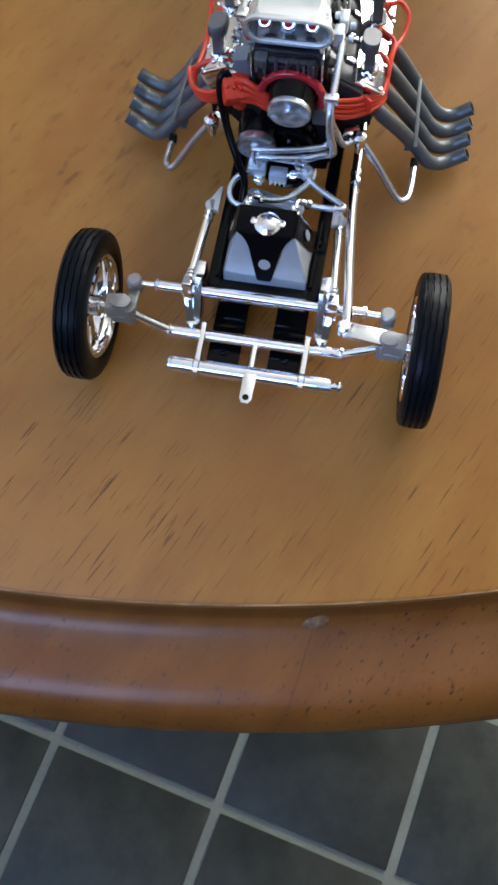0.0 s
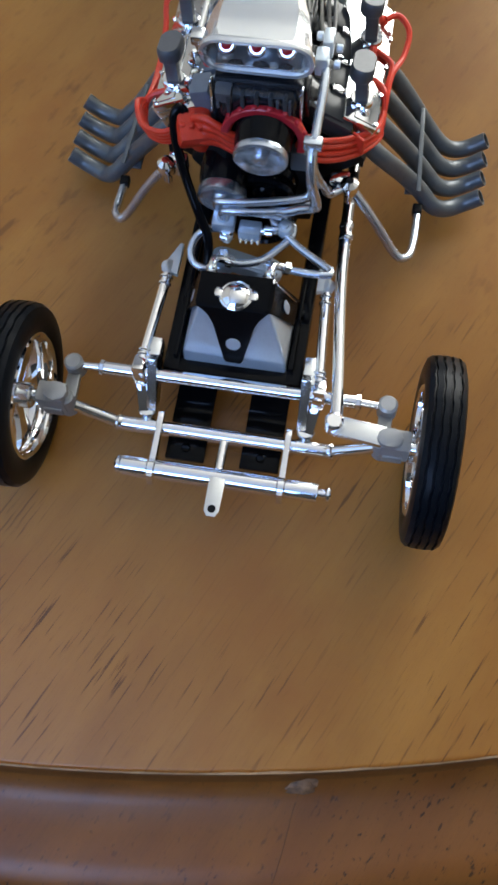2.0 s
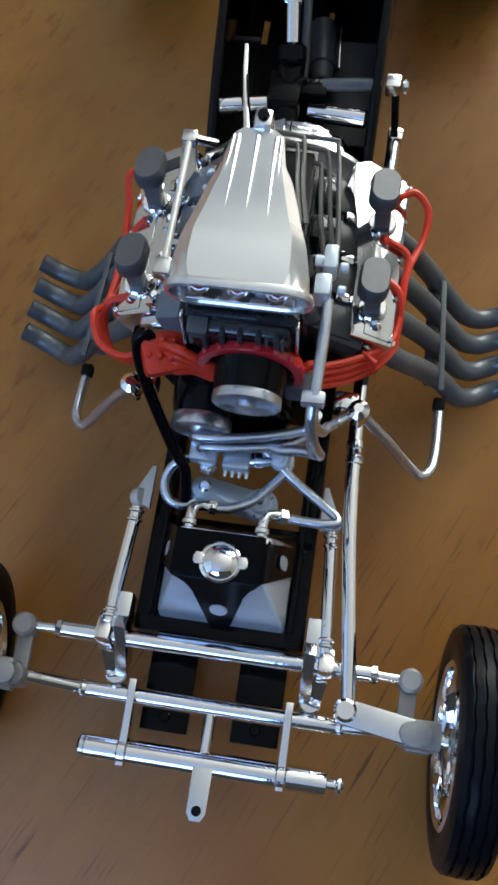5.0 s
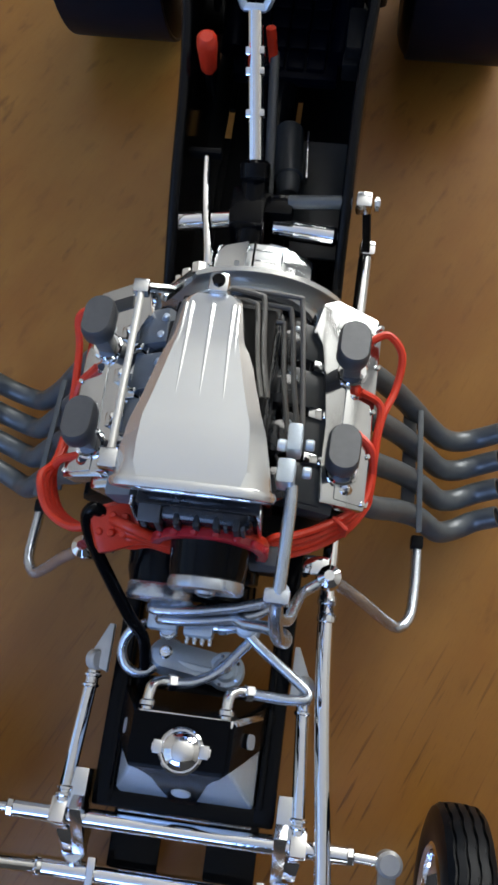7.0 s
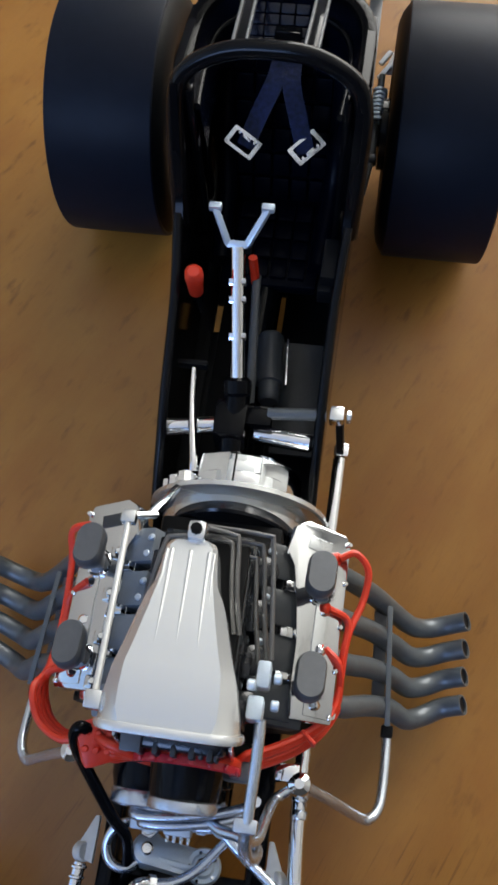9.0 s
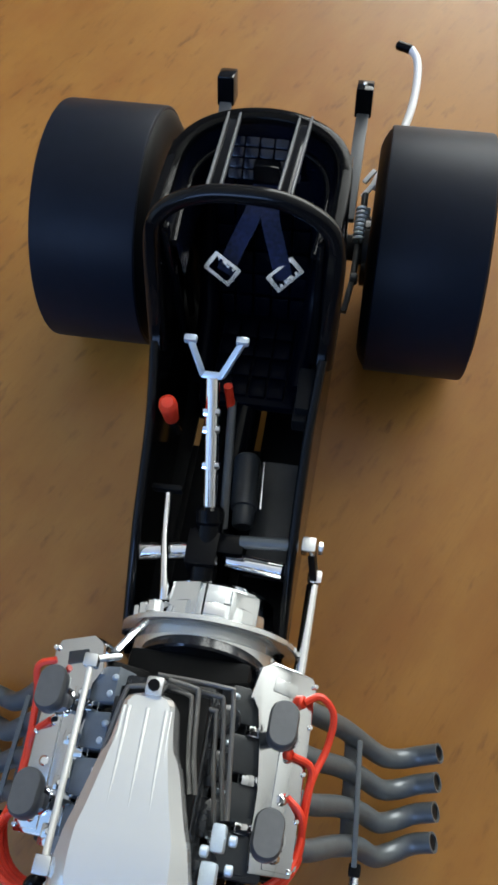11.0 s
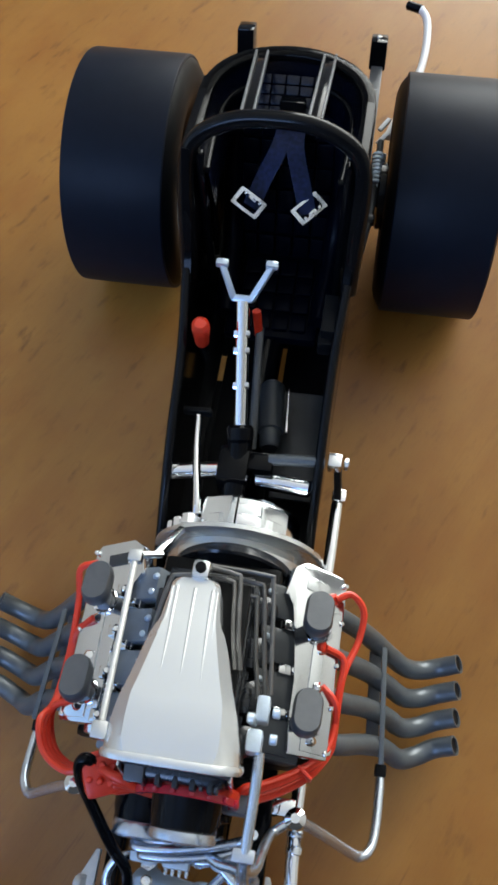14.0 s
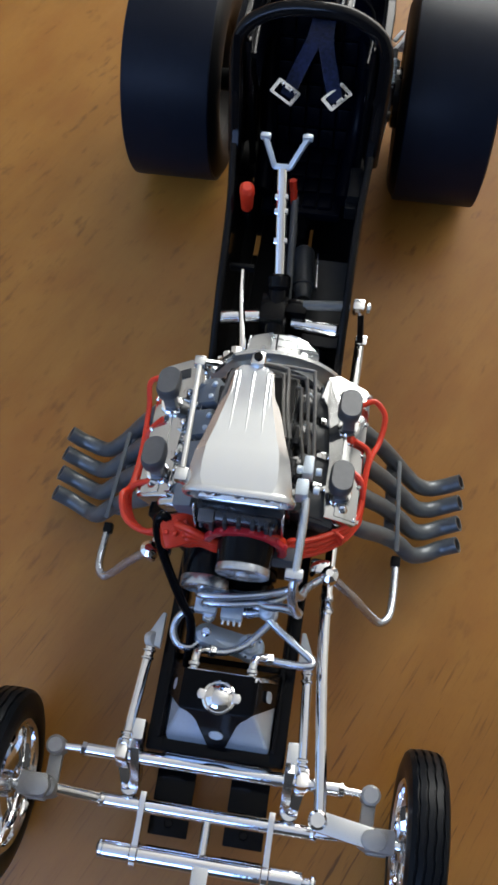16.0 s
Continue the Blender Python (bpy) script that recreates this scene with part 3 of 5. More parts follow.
# drag link from the steering to the knuckle
drag = part("drag_link", tube([(2.28, -0.5, 2.06), (1.90, 3.8, 2.32), (1.95, 10.1, 2.42)], 0.13, 14, 8), CHROME, car, "long chrome drag link along the frame")
part("lever_arm", bar((2.22, -0.62, 2.0), (3.35, -0.80, 2.1), 0.42, 0.16, 0.05), SATIN, drag)
part("lever_ball", cyl((2.24, -0.62, 1.86), (2.24, -0.62, 2.24), 0.19, 16, 0.05), CHROME, drag)
for y, x in ((3.5, 1.925), (3.78, 1.905)):
    part("link_joint", lathe([(0.1, -0.09), (0.15, -0.07), (0.16, 0), (0.15, 0.07), (0.1, 0.09)], (x, y, 2.31), (0, 1, 0), 16), SATIN, drag)

# fuel tank
TT = 3.26  # height of its flat top
tank = part("fuel_tank", rings([[Vector((0.03 + x * a, y, z)) for x, y in ((-1, y0), (1, y0), (1, y1), (-1, y1))] for z, a, y0, y1 in ((1.26, 1.07, 0.44, 2.0), (2.0, 1.07, 0.55, 2.0), (TT, 0.70, 0.98, 1.62))]), SILVER, car, "silver fuel tank with a black top cover and chrome cap")
bmx = bmesh.new()
bmx.from_mesh(tank.data)
bmesh.ops.bevel(bmx, geom=bmx.edges[:], offset=0.0006, segments=3, affect="EDGES", profile=0.6)
bmx.to_mesh(tank.data)
bmx.free()
tank.data.shade_smooth()
tank.data.set_sharp_from_angle(angle=radians(40))


def on_front(x, f, lift=0.03):
    """A place on the tank's sloping front, f from 0 (foot) to 1 (top)."""
    n = Vector((0, -0.947, 0.32))
    return Vector((0.03 + x, 0.55 + 0.43 * f, 2.0 + (TT - 2.0) * f)) + n * lift


def strap_shape():
    bm = bmesh.new()
    rows = [(-0.06, 0.14), (-0.02, 0.19), (0.06, 0.22), (0.15, 0.24), (0.3, 0.29), (0.5, 0.35), (0.7, 0.41), (0.85, 0.50), (0.94, 0.60), (1.0, 0.69)]
    L, R = [], []
    for f, w in rows:
        L.append(bm.verts.new(on_front(-w, f)))
        R.append(bm.verts.new(on_front(w, f)))
    tl = [bm.verts.new((-0.69, y, TT + 0.04)) for y in (1.0, 1.63)]
    tr = [bm.verts.new((0.75, y, TT + 0.04)) for y in (1.0, 1.63)]
    for i in range(len(rows) - 1):
        bm.faces.new((L[i], R[i], R[i + 1], L[i + 1]))
    bm.faces.new((L[-1], R[-1], tr[0], tl[0]))
    bm.faces.new((tl[0], tr[0], tr[1], tl[1]))
    foot = []
    for s, t in ((-1, tl), (1, tr)):
        a = [bm.verts.new((0.03 + s * x, y, z)) for x, y, z in ((0.88, 1.14, 2.80), (1.11, 1.40, 2.08), (1.13, 2.05, 2.0))]
        bm.faces.new((t[0], t[1], a[2], a[1]))
        bm.faces.new((t[0], a[1], a[0], L[-1] if s < 0 else R[-1]))
        foot.append(a[2])
    bm.faces.new((tl[1], tr[1], foot[1], foot[0]))
    bmesh.ops.remove_doubles(bm, verts=bm.verts, dist=0.001)
    bmesh.ops.solidify(bm, geom=bm.faces[:], thickness=-0.05)
    return bm


cover = part("tank_cover", strap_shape(), TANKBLACK, tank, "black strapped cover")
part("cover_hole", moved(lathe([(0.001, 0.035), (0.14, 0.035), (0.15, 0.02), (0.15, 0)], (0, 0, 0), (0, 0, 1), 20, cap=False), Matrix.Translation(on_front(0.0, 0.34, 0.075)) @ pose(0, 0, 0, 70, 0, 0)), SILVER, cover)
for s in (-1, 1):
    part("cover_slot", moved(prism(rounded(0.30, 0.22, 0.09), 0, 0.02), Matrix.Translation((0.03 + s * 0.945, 1.46, 2.70)) @ pose(0, 0, 0, 0, s * 72, 0)), SILVER, cover)
CAPC = Vector((0.04, 1.19, TT + 0.04))
cap = part("filler_cap", lathe([(0.30, 0), (0.33, 0.04), (0.33, 0.09), (0.30, 0.115), (0.285, 0.10), (0.26, 0.13), (0.18, 0.185), (0.1, 0.21), (0.0, 0.22)], CAPC, (0, 0, 1), 36), CHROME, tank, "polished chrome filler cap")
for s in (-1, 1):
    part("cap_lug", join(box(CAPC + Vector((s * 0.34, 0.02, 0.07)), (0.14, 0.20, 0.12), 0.03), box(CAPC + Vector((s * 0.40, 0.02, 0.05)), (0.06, 0.12, 0.10), 0.02)), CHROME, cap)
rail = part("tank_outlet_rail", bar((-0.68, 1.64, TT), (0.74, 1.64, TT), 0.13, 0.13, 0.05), SATIN, tank)
for s in (-1, 1):
    part("rail_wing", bar((0.03 + s * 0.72, 1.66, TT - 0.03), (0.03 + s * 1.06, 1.86, 2.30), 0.10, 0.04, 0.015), SATIN, rail)
for x in (-0.56, 0.60):
    part("outlet_elbow", tube([(x, 1.70, TT), (x, 1.90, TT), (x + 0.03, 2.06, TT - 0.05), (x + 0.14, 2.13, TT - 0.16), (x + 0.36, 2.14, TT - 0.26)], 0.085, 10), SATIN, rail)
    part("elbow_collar", cyl((x, 1.74, TT), (x, 1.84, TT), 0.12, 12, 0.02), SATIN, rail)
    part("elbow_nut", cyl((x + 0.22, 2.135, TT - 0.20), (x + 0.34, 2.14, TT - 0.25), 0.13, 6, 0.01), SATIN, rail)

# fuel pump and fittings behind the tank
def fitting(name, a, b, r, parent, material):
    """A hose end: hexagon nut with a collar on each side."""
    a, b = Vector(a), Vector(b)
    d = b - a
    part(name, join(cyl(a, b, r, 12, 0.01), cyl(a + d * 0.25, a + d * 0.7, r * 1.35, 6, 0.015)), material, parent)


pump = part("fuel_pump", join(moved(prism(rounded(1.50, 0.46, 0.21), -0.10, 0.10, None, 0.03), Matrix.Translation((-0.02, 2.52, 2.36)) @ pose(0, 0, 0, -18, 10, -7)), bar((-0.46, 2.50, 2.50), (0.44, 2.40, 2.46), 0.10, 0.08)), SILVER, car, "satin silver fuel pump with braided hoses")
for x, y, z in ((-0.52, 2.58, 2.18), (0.44, 2.46, 2.24)):
    part("pump_disc", lathe([(0.27, 0), (0.30, 0.04), (0.30, 0.14), (0.27, 0.18), (0.20, 0.18), (0.16, 0.23), (0.0, 0.24)], (x, y, z), (0, 0.15, 1), 28), SILVER, pump)
    part("pump_boss", cyl((x, y + 0.02, z + 0.2), (x, y + 0.05, z + 0.42), 0.11, 12, 0.03), SATIN, pump)
    for q in range(5):
        u = radians(36 + 72 * q)
        p = Vector((x + 0.225 * math.cos(u), y + 0.225 * math.sin(u), z + 0.16))
        part("pump_bolt", cyl(p, p + Vector((0, 0.008, 0.06)), 0.034, 6, 0.008), CHROME, pump)
valve = part("injector_valve", box((-0.02, 3.04, 2.84), (0.46, 0.34, 0.30), 0.05), SILVER, car, "silver fuel distribution block with small fittings")
for x in (-0.19, -0.07, 0.05, 0.17):
    part("valve_stud", join(cyl((x, 2.88, 2.80), (x, 2.77, 2.77), 0.032, 8, 0.008), cyl((x, 2.85, 2.79), (x, 2.82, 2.782), 0.046, 6, 0.006)), SATIN, valve)
fitting("valve_side", (0.2, 3.06, 2.86), (0.55, 3.09, 2.92), 0.10, valve, SATIN)
part("valve_left", join(box((-0.56, 3.08, 3.02), (0.46, 0.38, 0.26), 0.05), cyl((-0.56, 3.08, 3.1), (-0.57, 3.06, 3.26), 0.13, 14, 0.03)), SILVER, valve)
fitting("valve_bolt", (-0.50, 2.92, 2.62), (-0.50, 2.94, 2.92), 0.12, valve, SATIN)
part("valve_knob", lathe([(0.13, 0), (0.17, 0.04), (0.17, 0.2), (0.13, 0.26), (0.07, 0.27), (0.06, 0.34), (0, 0.35)], (0.70, 3.14, 2.82), (0, -0.2, 1), 20), SILVER, valve)
part("valve_bar", bar((-0.62, 3.22, 3.30), (0.62, 3.22, 3.24), 0.16, 0.14, 0.03), SATIN, valve)

for pts, r in (
    ([(-0.52, 3.0, 2.86), (-0.86, 2.98, 2.84), (-1.10, 2.84, 2.74), (-1.20, 2.58, 2.62), (-1.10, 2.34, 2.52), (-0.86, 2.27, 2.46), (-0.66, 2.40, 2.44)], 0.080),
    ([(-0.24, 2.14, 3.01), (0.02, 2.19, 2.95), (0.34, 2.38, 2.86), (0.62, 2.70, 2.84), (0.84, 3.0, 2.86), (0.84, 3.22, 2.92), (0.62, 3.45, 2.92)], 0.082),
    ([(0.92, 2.13, 3.01), (1.3, 2.11, 2.99), (1.58, 2.12, 2.99), (1.74, 2.16, 2.98), (1.72, 2.28, 2.94), (1.4, 2.52, 2.88), (1.0, 2.80, 2.86), (0.68, 3.05, 2.92), (0.48, 3.20, 2.98), (0.36, 3.4, 3.0)], 0.082),
    ([(-0.60, 3.2, 3.15), (-0.70, 3.16, 3.42), (-0.66, 3.10, 3.62), (-0.5, 3.08, 3.67), (0.0, 3.14, 3.67), (0.6, 3.27, 3.66), (1.05, 3.42, 3.66), (1.20, 3.50, 3.86), (1.24, 3.52, 4.11)], 0.082),
    ([(-0.56, 3.02, 3.2), (-0.56, 2.99, 3.42), (-0.46, 2.98, 3.52), (-0.1, 3.0, 3.53), (0.45, 3.10, 3.50), (0.85, 3.22, 3.46), (1.12, 3.45, 3.4)], 0.078),
    ([(0.30, 3.04, 2.97), (0.48, 3.05, 2.98), (0.68, 3.10, 2.98)], 0.078),
    ([(1.21, 3.06, 5.55), (1.21, 2.88, 5.38), (1.25, 2.72, 5.0), (1.34, 2.74, 4.5), (1.32, 2.88, 4.1), (1.04, 3.0, 3.84), (0.7, 3.06, 3.6), (0.42, 3.24, 3.4)], 0.094),
    ([(1.20, 3.1, 5.55), (1.24, 2.94, 5.2), (1.36, 3.0, 4.75), (1.42, 3.3, 4.2), (1.5, 3.6, 3.6), (1.72, 3.8, 3.5)], 0.080),
):
    tagged(part("hose", tube(pts, r, 10, 7), HOSE, car, "silver braided hose"), "silver braided hose")

# engine: block, heads, covers
engine = part("engine_block", join(box((0, 6.15, 2.75), (2.2, 3.9, 2.0), 0.12), box((0, 6.2, 1.55), (1.5, 3.4, 1.0), 0.15), box((-1.15, 6.2, 3.35), (1.5, 3.0, 1.3), 0.1, (0, 38, 0)), box((1.15, 6.2, 3.35), (1.5, 3.0, 1.3), 0.1, (0, -38, 0))), MATT, car, "dark model V8 engine with chrome covers")
for s in (-1, 1):
    lay = Matrix.Translation((s * 1.82, 6.25, 4.30)) @ pose(0, 0, 0, 0, s * 27, -s * 1) @ Matrix.Diagonal((s, 1, 1, 1))
    outline = [(-0.72, 1.08), (-0.60, 1.60), (-0.38, 1.74), (0.36, 1.66), (0.45, 1.50), (0.47, -1.46), (-0.28, -1.50), (-0.32, -0.9), (-0.28, -0.3), (-0.42, 0.36), (-0.50, 0.94)]
    cov = part("rocker_cover", moved(prism(outline, -0.22, 0.10, None, 0.045), lay), COVER, engine, "wide chrome rocker cover")
    part("cover_ridge", moved(prism([(-0.06, -1.40), (0.38, -1.40), (0.38, 1.0), (-0.06, 1.0)], 0.09, 0.125, None, 0.015), lay), COVER, cov)
    part("cover_flange", moved(box((0.36, 0.12, -0.2), (0.26, 2.65, 0.12), 0.03), lay), CHROME, cov)
    for v in (-1.36, -0.62, 0.10, 0.84, 1.52):
        part("cover_bolt", moved(cyl((0.415, v, 0.09), (0.415, v, 0.15), 0.045, 8, 0.01), lay), CHROME, cov)
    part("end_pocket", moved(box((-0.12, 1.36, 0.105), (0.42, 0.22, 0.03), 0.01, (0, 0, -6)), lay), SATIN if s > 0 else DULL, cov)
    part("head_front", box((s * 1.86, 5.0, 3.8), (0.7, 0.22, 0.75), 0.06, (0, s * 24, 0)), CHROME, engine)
    # Right-hand ports, bolts and head use darker colours for the shaded valley.
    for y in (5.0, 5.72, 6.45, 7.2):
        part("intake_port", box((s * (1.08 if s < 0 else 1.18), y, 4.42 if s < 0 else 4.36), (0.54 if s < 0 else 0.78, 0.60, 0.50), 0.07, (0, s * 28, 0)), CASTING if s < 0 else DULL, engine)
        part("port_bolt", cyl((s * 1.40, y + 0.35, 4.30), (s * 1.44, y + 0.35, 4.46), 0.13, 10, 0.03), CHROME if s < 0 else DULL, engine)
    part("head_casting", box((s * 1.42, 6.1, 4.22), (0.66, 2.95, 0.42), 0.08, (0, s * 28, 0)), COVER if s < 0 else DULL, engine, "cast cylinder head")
    for y in (5.36, 6.08, 6.82):
        part("head_boss", join(box((s * 1.36, y, 4.50), (0.24, 0.18, 0.20), 0.04, (0, s * 28, 0)), cyl((s * 1.52, y + 0.02, 4.36), (s * 1.56, y + 0.02, 4.52), 0.07, 10, 0.02)), COVER, engine)
        part("head_notch", box((s * 1.27, y - 0.26, 4.46), (0.30, 0.12, 0.14), 0.03, (0, s * 28, 0)), RIBBED, engine)
    for y, z in ((5.30, 5.36), (6.87, 5.42)):
        br = part("breather", moved(rings([[Vector((x * a, y * b, z)) for x, y in rounded(0.47, 0.76, 0.225, 6)] for z, a, b in ((-0.16, 0.86, 0.92), (-0.12, 0.97, 0.98), (0.02, 1.0, 1.0), (0.08, 0.96, 0.98), (0.12, 0.86, 0.92))]), Matrix.Translation((s * 1.85, y, z - 0.08)) @ pose(0, 0, 0, -12, s * 6, -s * 3)), GREY, engine, "dark grey oblong breather cap")
        part("breather_stem", bar((s * 1.85, y - 0.12, z - 0.15), (s * 1.88, y - 0.02, 4.5), 0.26, 0.24, 0.05), GREY, br)
        part("stem_foot", cyl((s * 1.88, y - 0.02, 4.36), (s * 1.88, y - 0.02, 4.52), 0.24, 14), CHROME, br)
    for y in (5.0, 5.72, 6.45, 7.2):
        part("port_stud", cyl((s * 1.02, y - 0.16, 4.60), (s * 1.06, y - 0.16, 4.74), 0.06, 8, 0.015), SILVER, engine)
        part("injector_nozzle", cyl((s * 1.06, y + 0.12, 4.56), (s * 0.98, y + 0.10, 4.84), 0.07, 10, 0.02, 0.05), SILVER, engine)
    for y in (5.05, 5.9, 6.55, 7.25):
        part("spark_plug", cyl((s * 2.0, y, 4.1), (s * 1.93, y - 0.02, 4.42), 0.12, 10, r2=0.09), CHROME, engine)

# supercharger
blower = part("supercharger", join(box((0.08, 5.65, 4.95), (1.56, 3.2, 1.1), 0.2), box((0.08, 5.7, 5.55), (1.42, 3.0, 0.4), 0.08)), RIBBED, engine, "ribbed black supercharger")
part("front_casing", moved(rings([[Vector((0.06 + x * a, y, 5.38 + z * b)) for x, z in rounded(1.5, 0.80, 0.2, 5)] for y, a, b in ((4.5, 1.0, 1.0), (4.12, 1.0, 1.0), (3.99, 0.96, 0.93), (3.94, 0.88, 0.82))]), Matrix.Translation((0, 0, 0))), RIBBED, blower)
for x in (-0.46, -0.20, 0.06, 0.32, 0.58):
    part("rib", box((x, 3.96, 5.40), (0.085, 0.20, 0.72), 0.03), DULL, blower)
part("casing_flange", box((0.06, 4.22, 5.82), (1.62, 0.3, 0.10), 0.03), RIBBED, blower)
for x in (-0.80, 0.86):
    part("casing_edge", bar((x, 4.10, 5.85), (x, 4.02, 5.15), 0.05, 0.14, 0.015), SATIN, blower)
part("casing_frame", join(box((0.44, 4.0, 5.52), (0.05, 0.22, 0.34), 0.015), box((0.66, 4.0, 5.52), (0.05, 0.22, 0.34), 0.015), box((0.55, 3.98, 5.37), (0.26, 0.2, 0.05), 0.015)), GREY, blower)
part("casing_box", box((-1.04, 4.55, 4.84), (0.40, 0.5, 0.86), 0.07, (0, -14, 0)), CASTING, blower)
part("casing_bracket", join(box((-0.55, 4.02, 5.66), (0.30, 0.28, 0.34), 0.03, (14, 0, 0)), box((-0.66, 3.93, 5.46), (0.07, 0.12, 0.16), 0.02), box((-0.46, 3.93, 5.46), (0.07, 0.12, 0.16), 0.02)), GREY, blower)
for y in (4.6, 5.3, 6.0, 6.7):
    for s in (-1, 1):
        part("side_rib", box((0.08 + s * 0.80, y, 5.1), (0.16, 0.4, 0.8), 0.05), RIBBED, blower)
for k, y in enumerate((4.75, 5.45, 6.15, 6.85)):
    part("port_boss", lathe([(0.22, 0), (0.24, 0.04), (0.22, 0.12), (0.12, 0.16), (0.0, 0.16)], (0.93, y, 5.1), (0.5, 0, 0.87), 20), RIBBED, blower)
    part("rod_stand", join(box((-1.50, y + 0.1, 4.72), (0.16, 0.22, 0.24), 0.03, (0, -28, 0)), cyl((-1.50, y + 0.1, 4.8), (-1.46, y + 0.1, 4.98), 0.06, 10, 0.015)), COVER, blower)
part("front_plate", box((0.08, 4.08, 4.95), (1.6, 0.16, 1.25), 0.1), BLACK, blower)
part("drive_snout", lathe([(0.60, 0), (0.60, 0.2), (0.56, 0.3), (0.53, 0.70), (0.50, 0.84)], (0.20, 4.18, 4.91), (0, -1, -0.12), 36), BLACK, blower)
pul = part("drive_pulley", lathe([(0.45, 0), (0.51, 0.03), (0.525, 0.1), (0.515, 0.17), (0.47, 0.20), (0.40, 0.17), (0.36, 0.14), (0.15, 0.14), (0.13, 0.17), (0.0, 0.18)], (0.21, 3.40, 4.88), (0, -1, -0.12), 40), HOSE, blower)
part("pulley_hub", lathe([(0.15, 0), (0.14, 0.06), (0.06, 0.1), (0.0, 0.1)], (0.21, 3.24, 4.86), (0, -1, -0.12), 16), HOSE, pul)
for k, (x, y, z, r, dy) in enumerate(((-0.62, 3.32, 3.48, 0.48, 0.9), (0.16, 3.75, 3.2, 0.62, 0.8))):
    d = part("idler_drum", lathe([(r * 1.15, 0), (r * 1.1, dy * 0.6), (r, dy * 0.8)], (x, y + dy, z + 0.1), (0, -1, -0.12), 28), BLACK, engine)
    part("idler_face", lathe([(r, 0), (r * 1.05, 0.05), (r * 1.05, 0.22), (r * 0.92, 0.26), (r * 0.75, 0.20), (r * 0.4, 0.20), (r * 0.3, 0.28), (0, 0.30)], (x, y + 0.18, z), (0, -1, -0.12), 28), HOSE if k == 0 else BLACK, d)
part("crank_pulley", lathe([(0.62, 0), (0.66, 0.05), (0.66, 0.4), (0.55, 0.46), (0.5, 0.4), (0.2, 0.4), (0.16, 0.55), (0, 0.57)], (0.1, 3.85, 2.45), (0, -1, 0), 32), BLACK, engine)
part("belt_cover", bar((-0.7, 4.35, 4.3), (-0.95, 4.05, 3.4), 0.9, 0.5, 0.1), MATT, engine)
part("front_cover", box((0.1, 4.2, 3.2), (2.2, 0.3, 1.9), 0.1), MATT, engine)
part("side_valve", box((0.95, 3.9, 4.25), (0.5, 0.3, 0.5), 0.05), GREY, engine)

# injector scoop
def scoop_ring(y, w, z0, z1, r, cx=0.05):
    """Round corners at the mouth that turn into flat shoulders behind it."""
    r = min(r, (z1 - z0) * 0.48, w * 0.9)
    pts = [Vector((cx + x, y, (z0 + z1) / 2 + z)) for x, z in rounded(2 * w, z1 - z0, r, 6)]
    m = min(1, max(0, (y - 4.1) / 0.2))
    out = []
    for c in range(4):
        arc = pts[7 * c : 7 * c + 7]
        out += [p.lerp(arc[0].lerp(arc[6], i / 6), m) for i, p in enumerate(arc)]
    lean = 0.24 * max(0, 1 - (y - 3.9) / 0.9)
    return [p + Vector((0, lean * (z1 - p.z) / (z1 - z0), 0)) for p in out]


SC = [(4.08, 0.97, 6.00, 6.86, 0.36), (4.3, 0.95, 5.99, 6.88, 0.27), (4.55, 0.91, 6.0, 6.885, 0.23), (4.82, 0.862, 5.95, 6.88, 0.20), (4.92, 0.832, 5.93, 6.872, 0.18), (5.16, 0.755, 5.92, 6.855, 0.17), (5.48, 0.67, 5.88, 6.83, 0.16), (5.75, 0.60, 5.86, 6.80, 0.15), (5.93, 0.535, 5.84, 6.775, 0.12), (6.03, 0.472, 5.82, 6.76, 0.08), (6.12, 0.442, 5.82, 6.745, 0.06), (6.4, 0.402, 5.8, 6.70, 0.06), (6.66, 0.37, 5.8, 6.655, 0.07), (6.75, 0.33, 5.82, 6.63, 0.10), (6.81, 0.24, 5.9, 6.56, 0.12)]


def scoop_axis(y):
    """The scoop sits a little askew."""
    return 0.04 - 0.08 * (y - 4.08) / 2.72


inner = [scoop_ring(y, w - 0.07, z0 + 0.07, z1 - 0.07, r, scoop_axis(y)) for y, w, z0, z1, r in SC[:4]]
outer = [scoop_ring(*s, scoop_axis(s[0])) for s in SC]
scoop = part("injector_scoop", rings(inner[::-1] + outer), SCOOP, car, "polished chrome injector scoop with an oblong mouth", 22)
rim = [scoop_ring(4.00 + dy, 0.96 + d, 6.00 - d, 6.86 + d, 0.37 + d) for d, dy in ((0.0, 0.12), (0.055, 0.10), (0.07, 0.04), (0.045, -0.02), (-0.02, -0.02), (-0.06, 0.05), (-0.05, 0.12))]
part("mouth_rim", rings(rim, loop=True), SCOOP, scoop)
for x0, x1, y1, r in ((-0.27, -0.30, 5.12, 0.042), (0.0, 0.0, 5.12, 0.042), (0.27, 0.30, 5.08, 0.042), (-0.34, -0.52, 5.14, 0.026), (0.34, 0.46, 4.98, 0.026), (-0.135, -0.16, 5.42, 0.017), (0.135, 0.16, 5.42, 0.014)):
    pts = []
    for f in (0.0, 0.35, 0.7, 1.0):
        y = 6.58 + (y1 - 6.58) * f
        pts.append((scoop_axis(y) + x0 + (x1 - x0) * f * f, y, float(np.interp(y, [q[0] for q in SC], [q[3] for q in SC])) - 0.016 - 0.006 * f))
    part("scoop_rib", tube(pts, r, 8, 4, r2=r * 0.5), SCOOP, scoop)
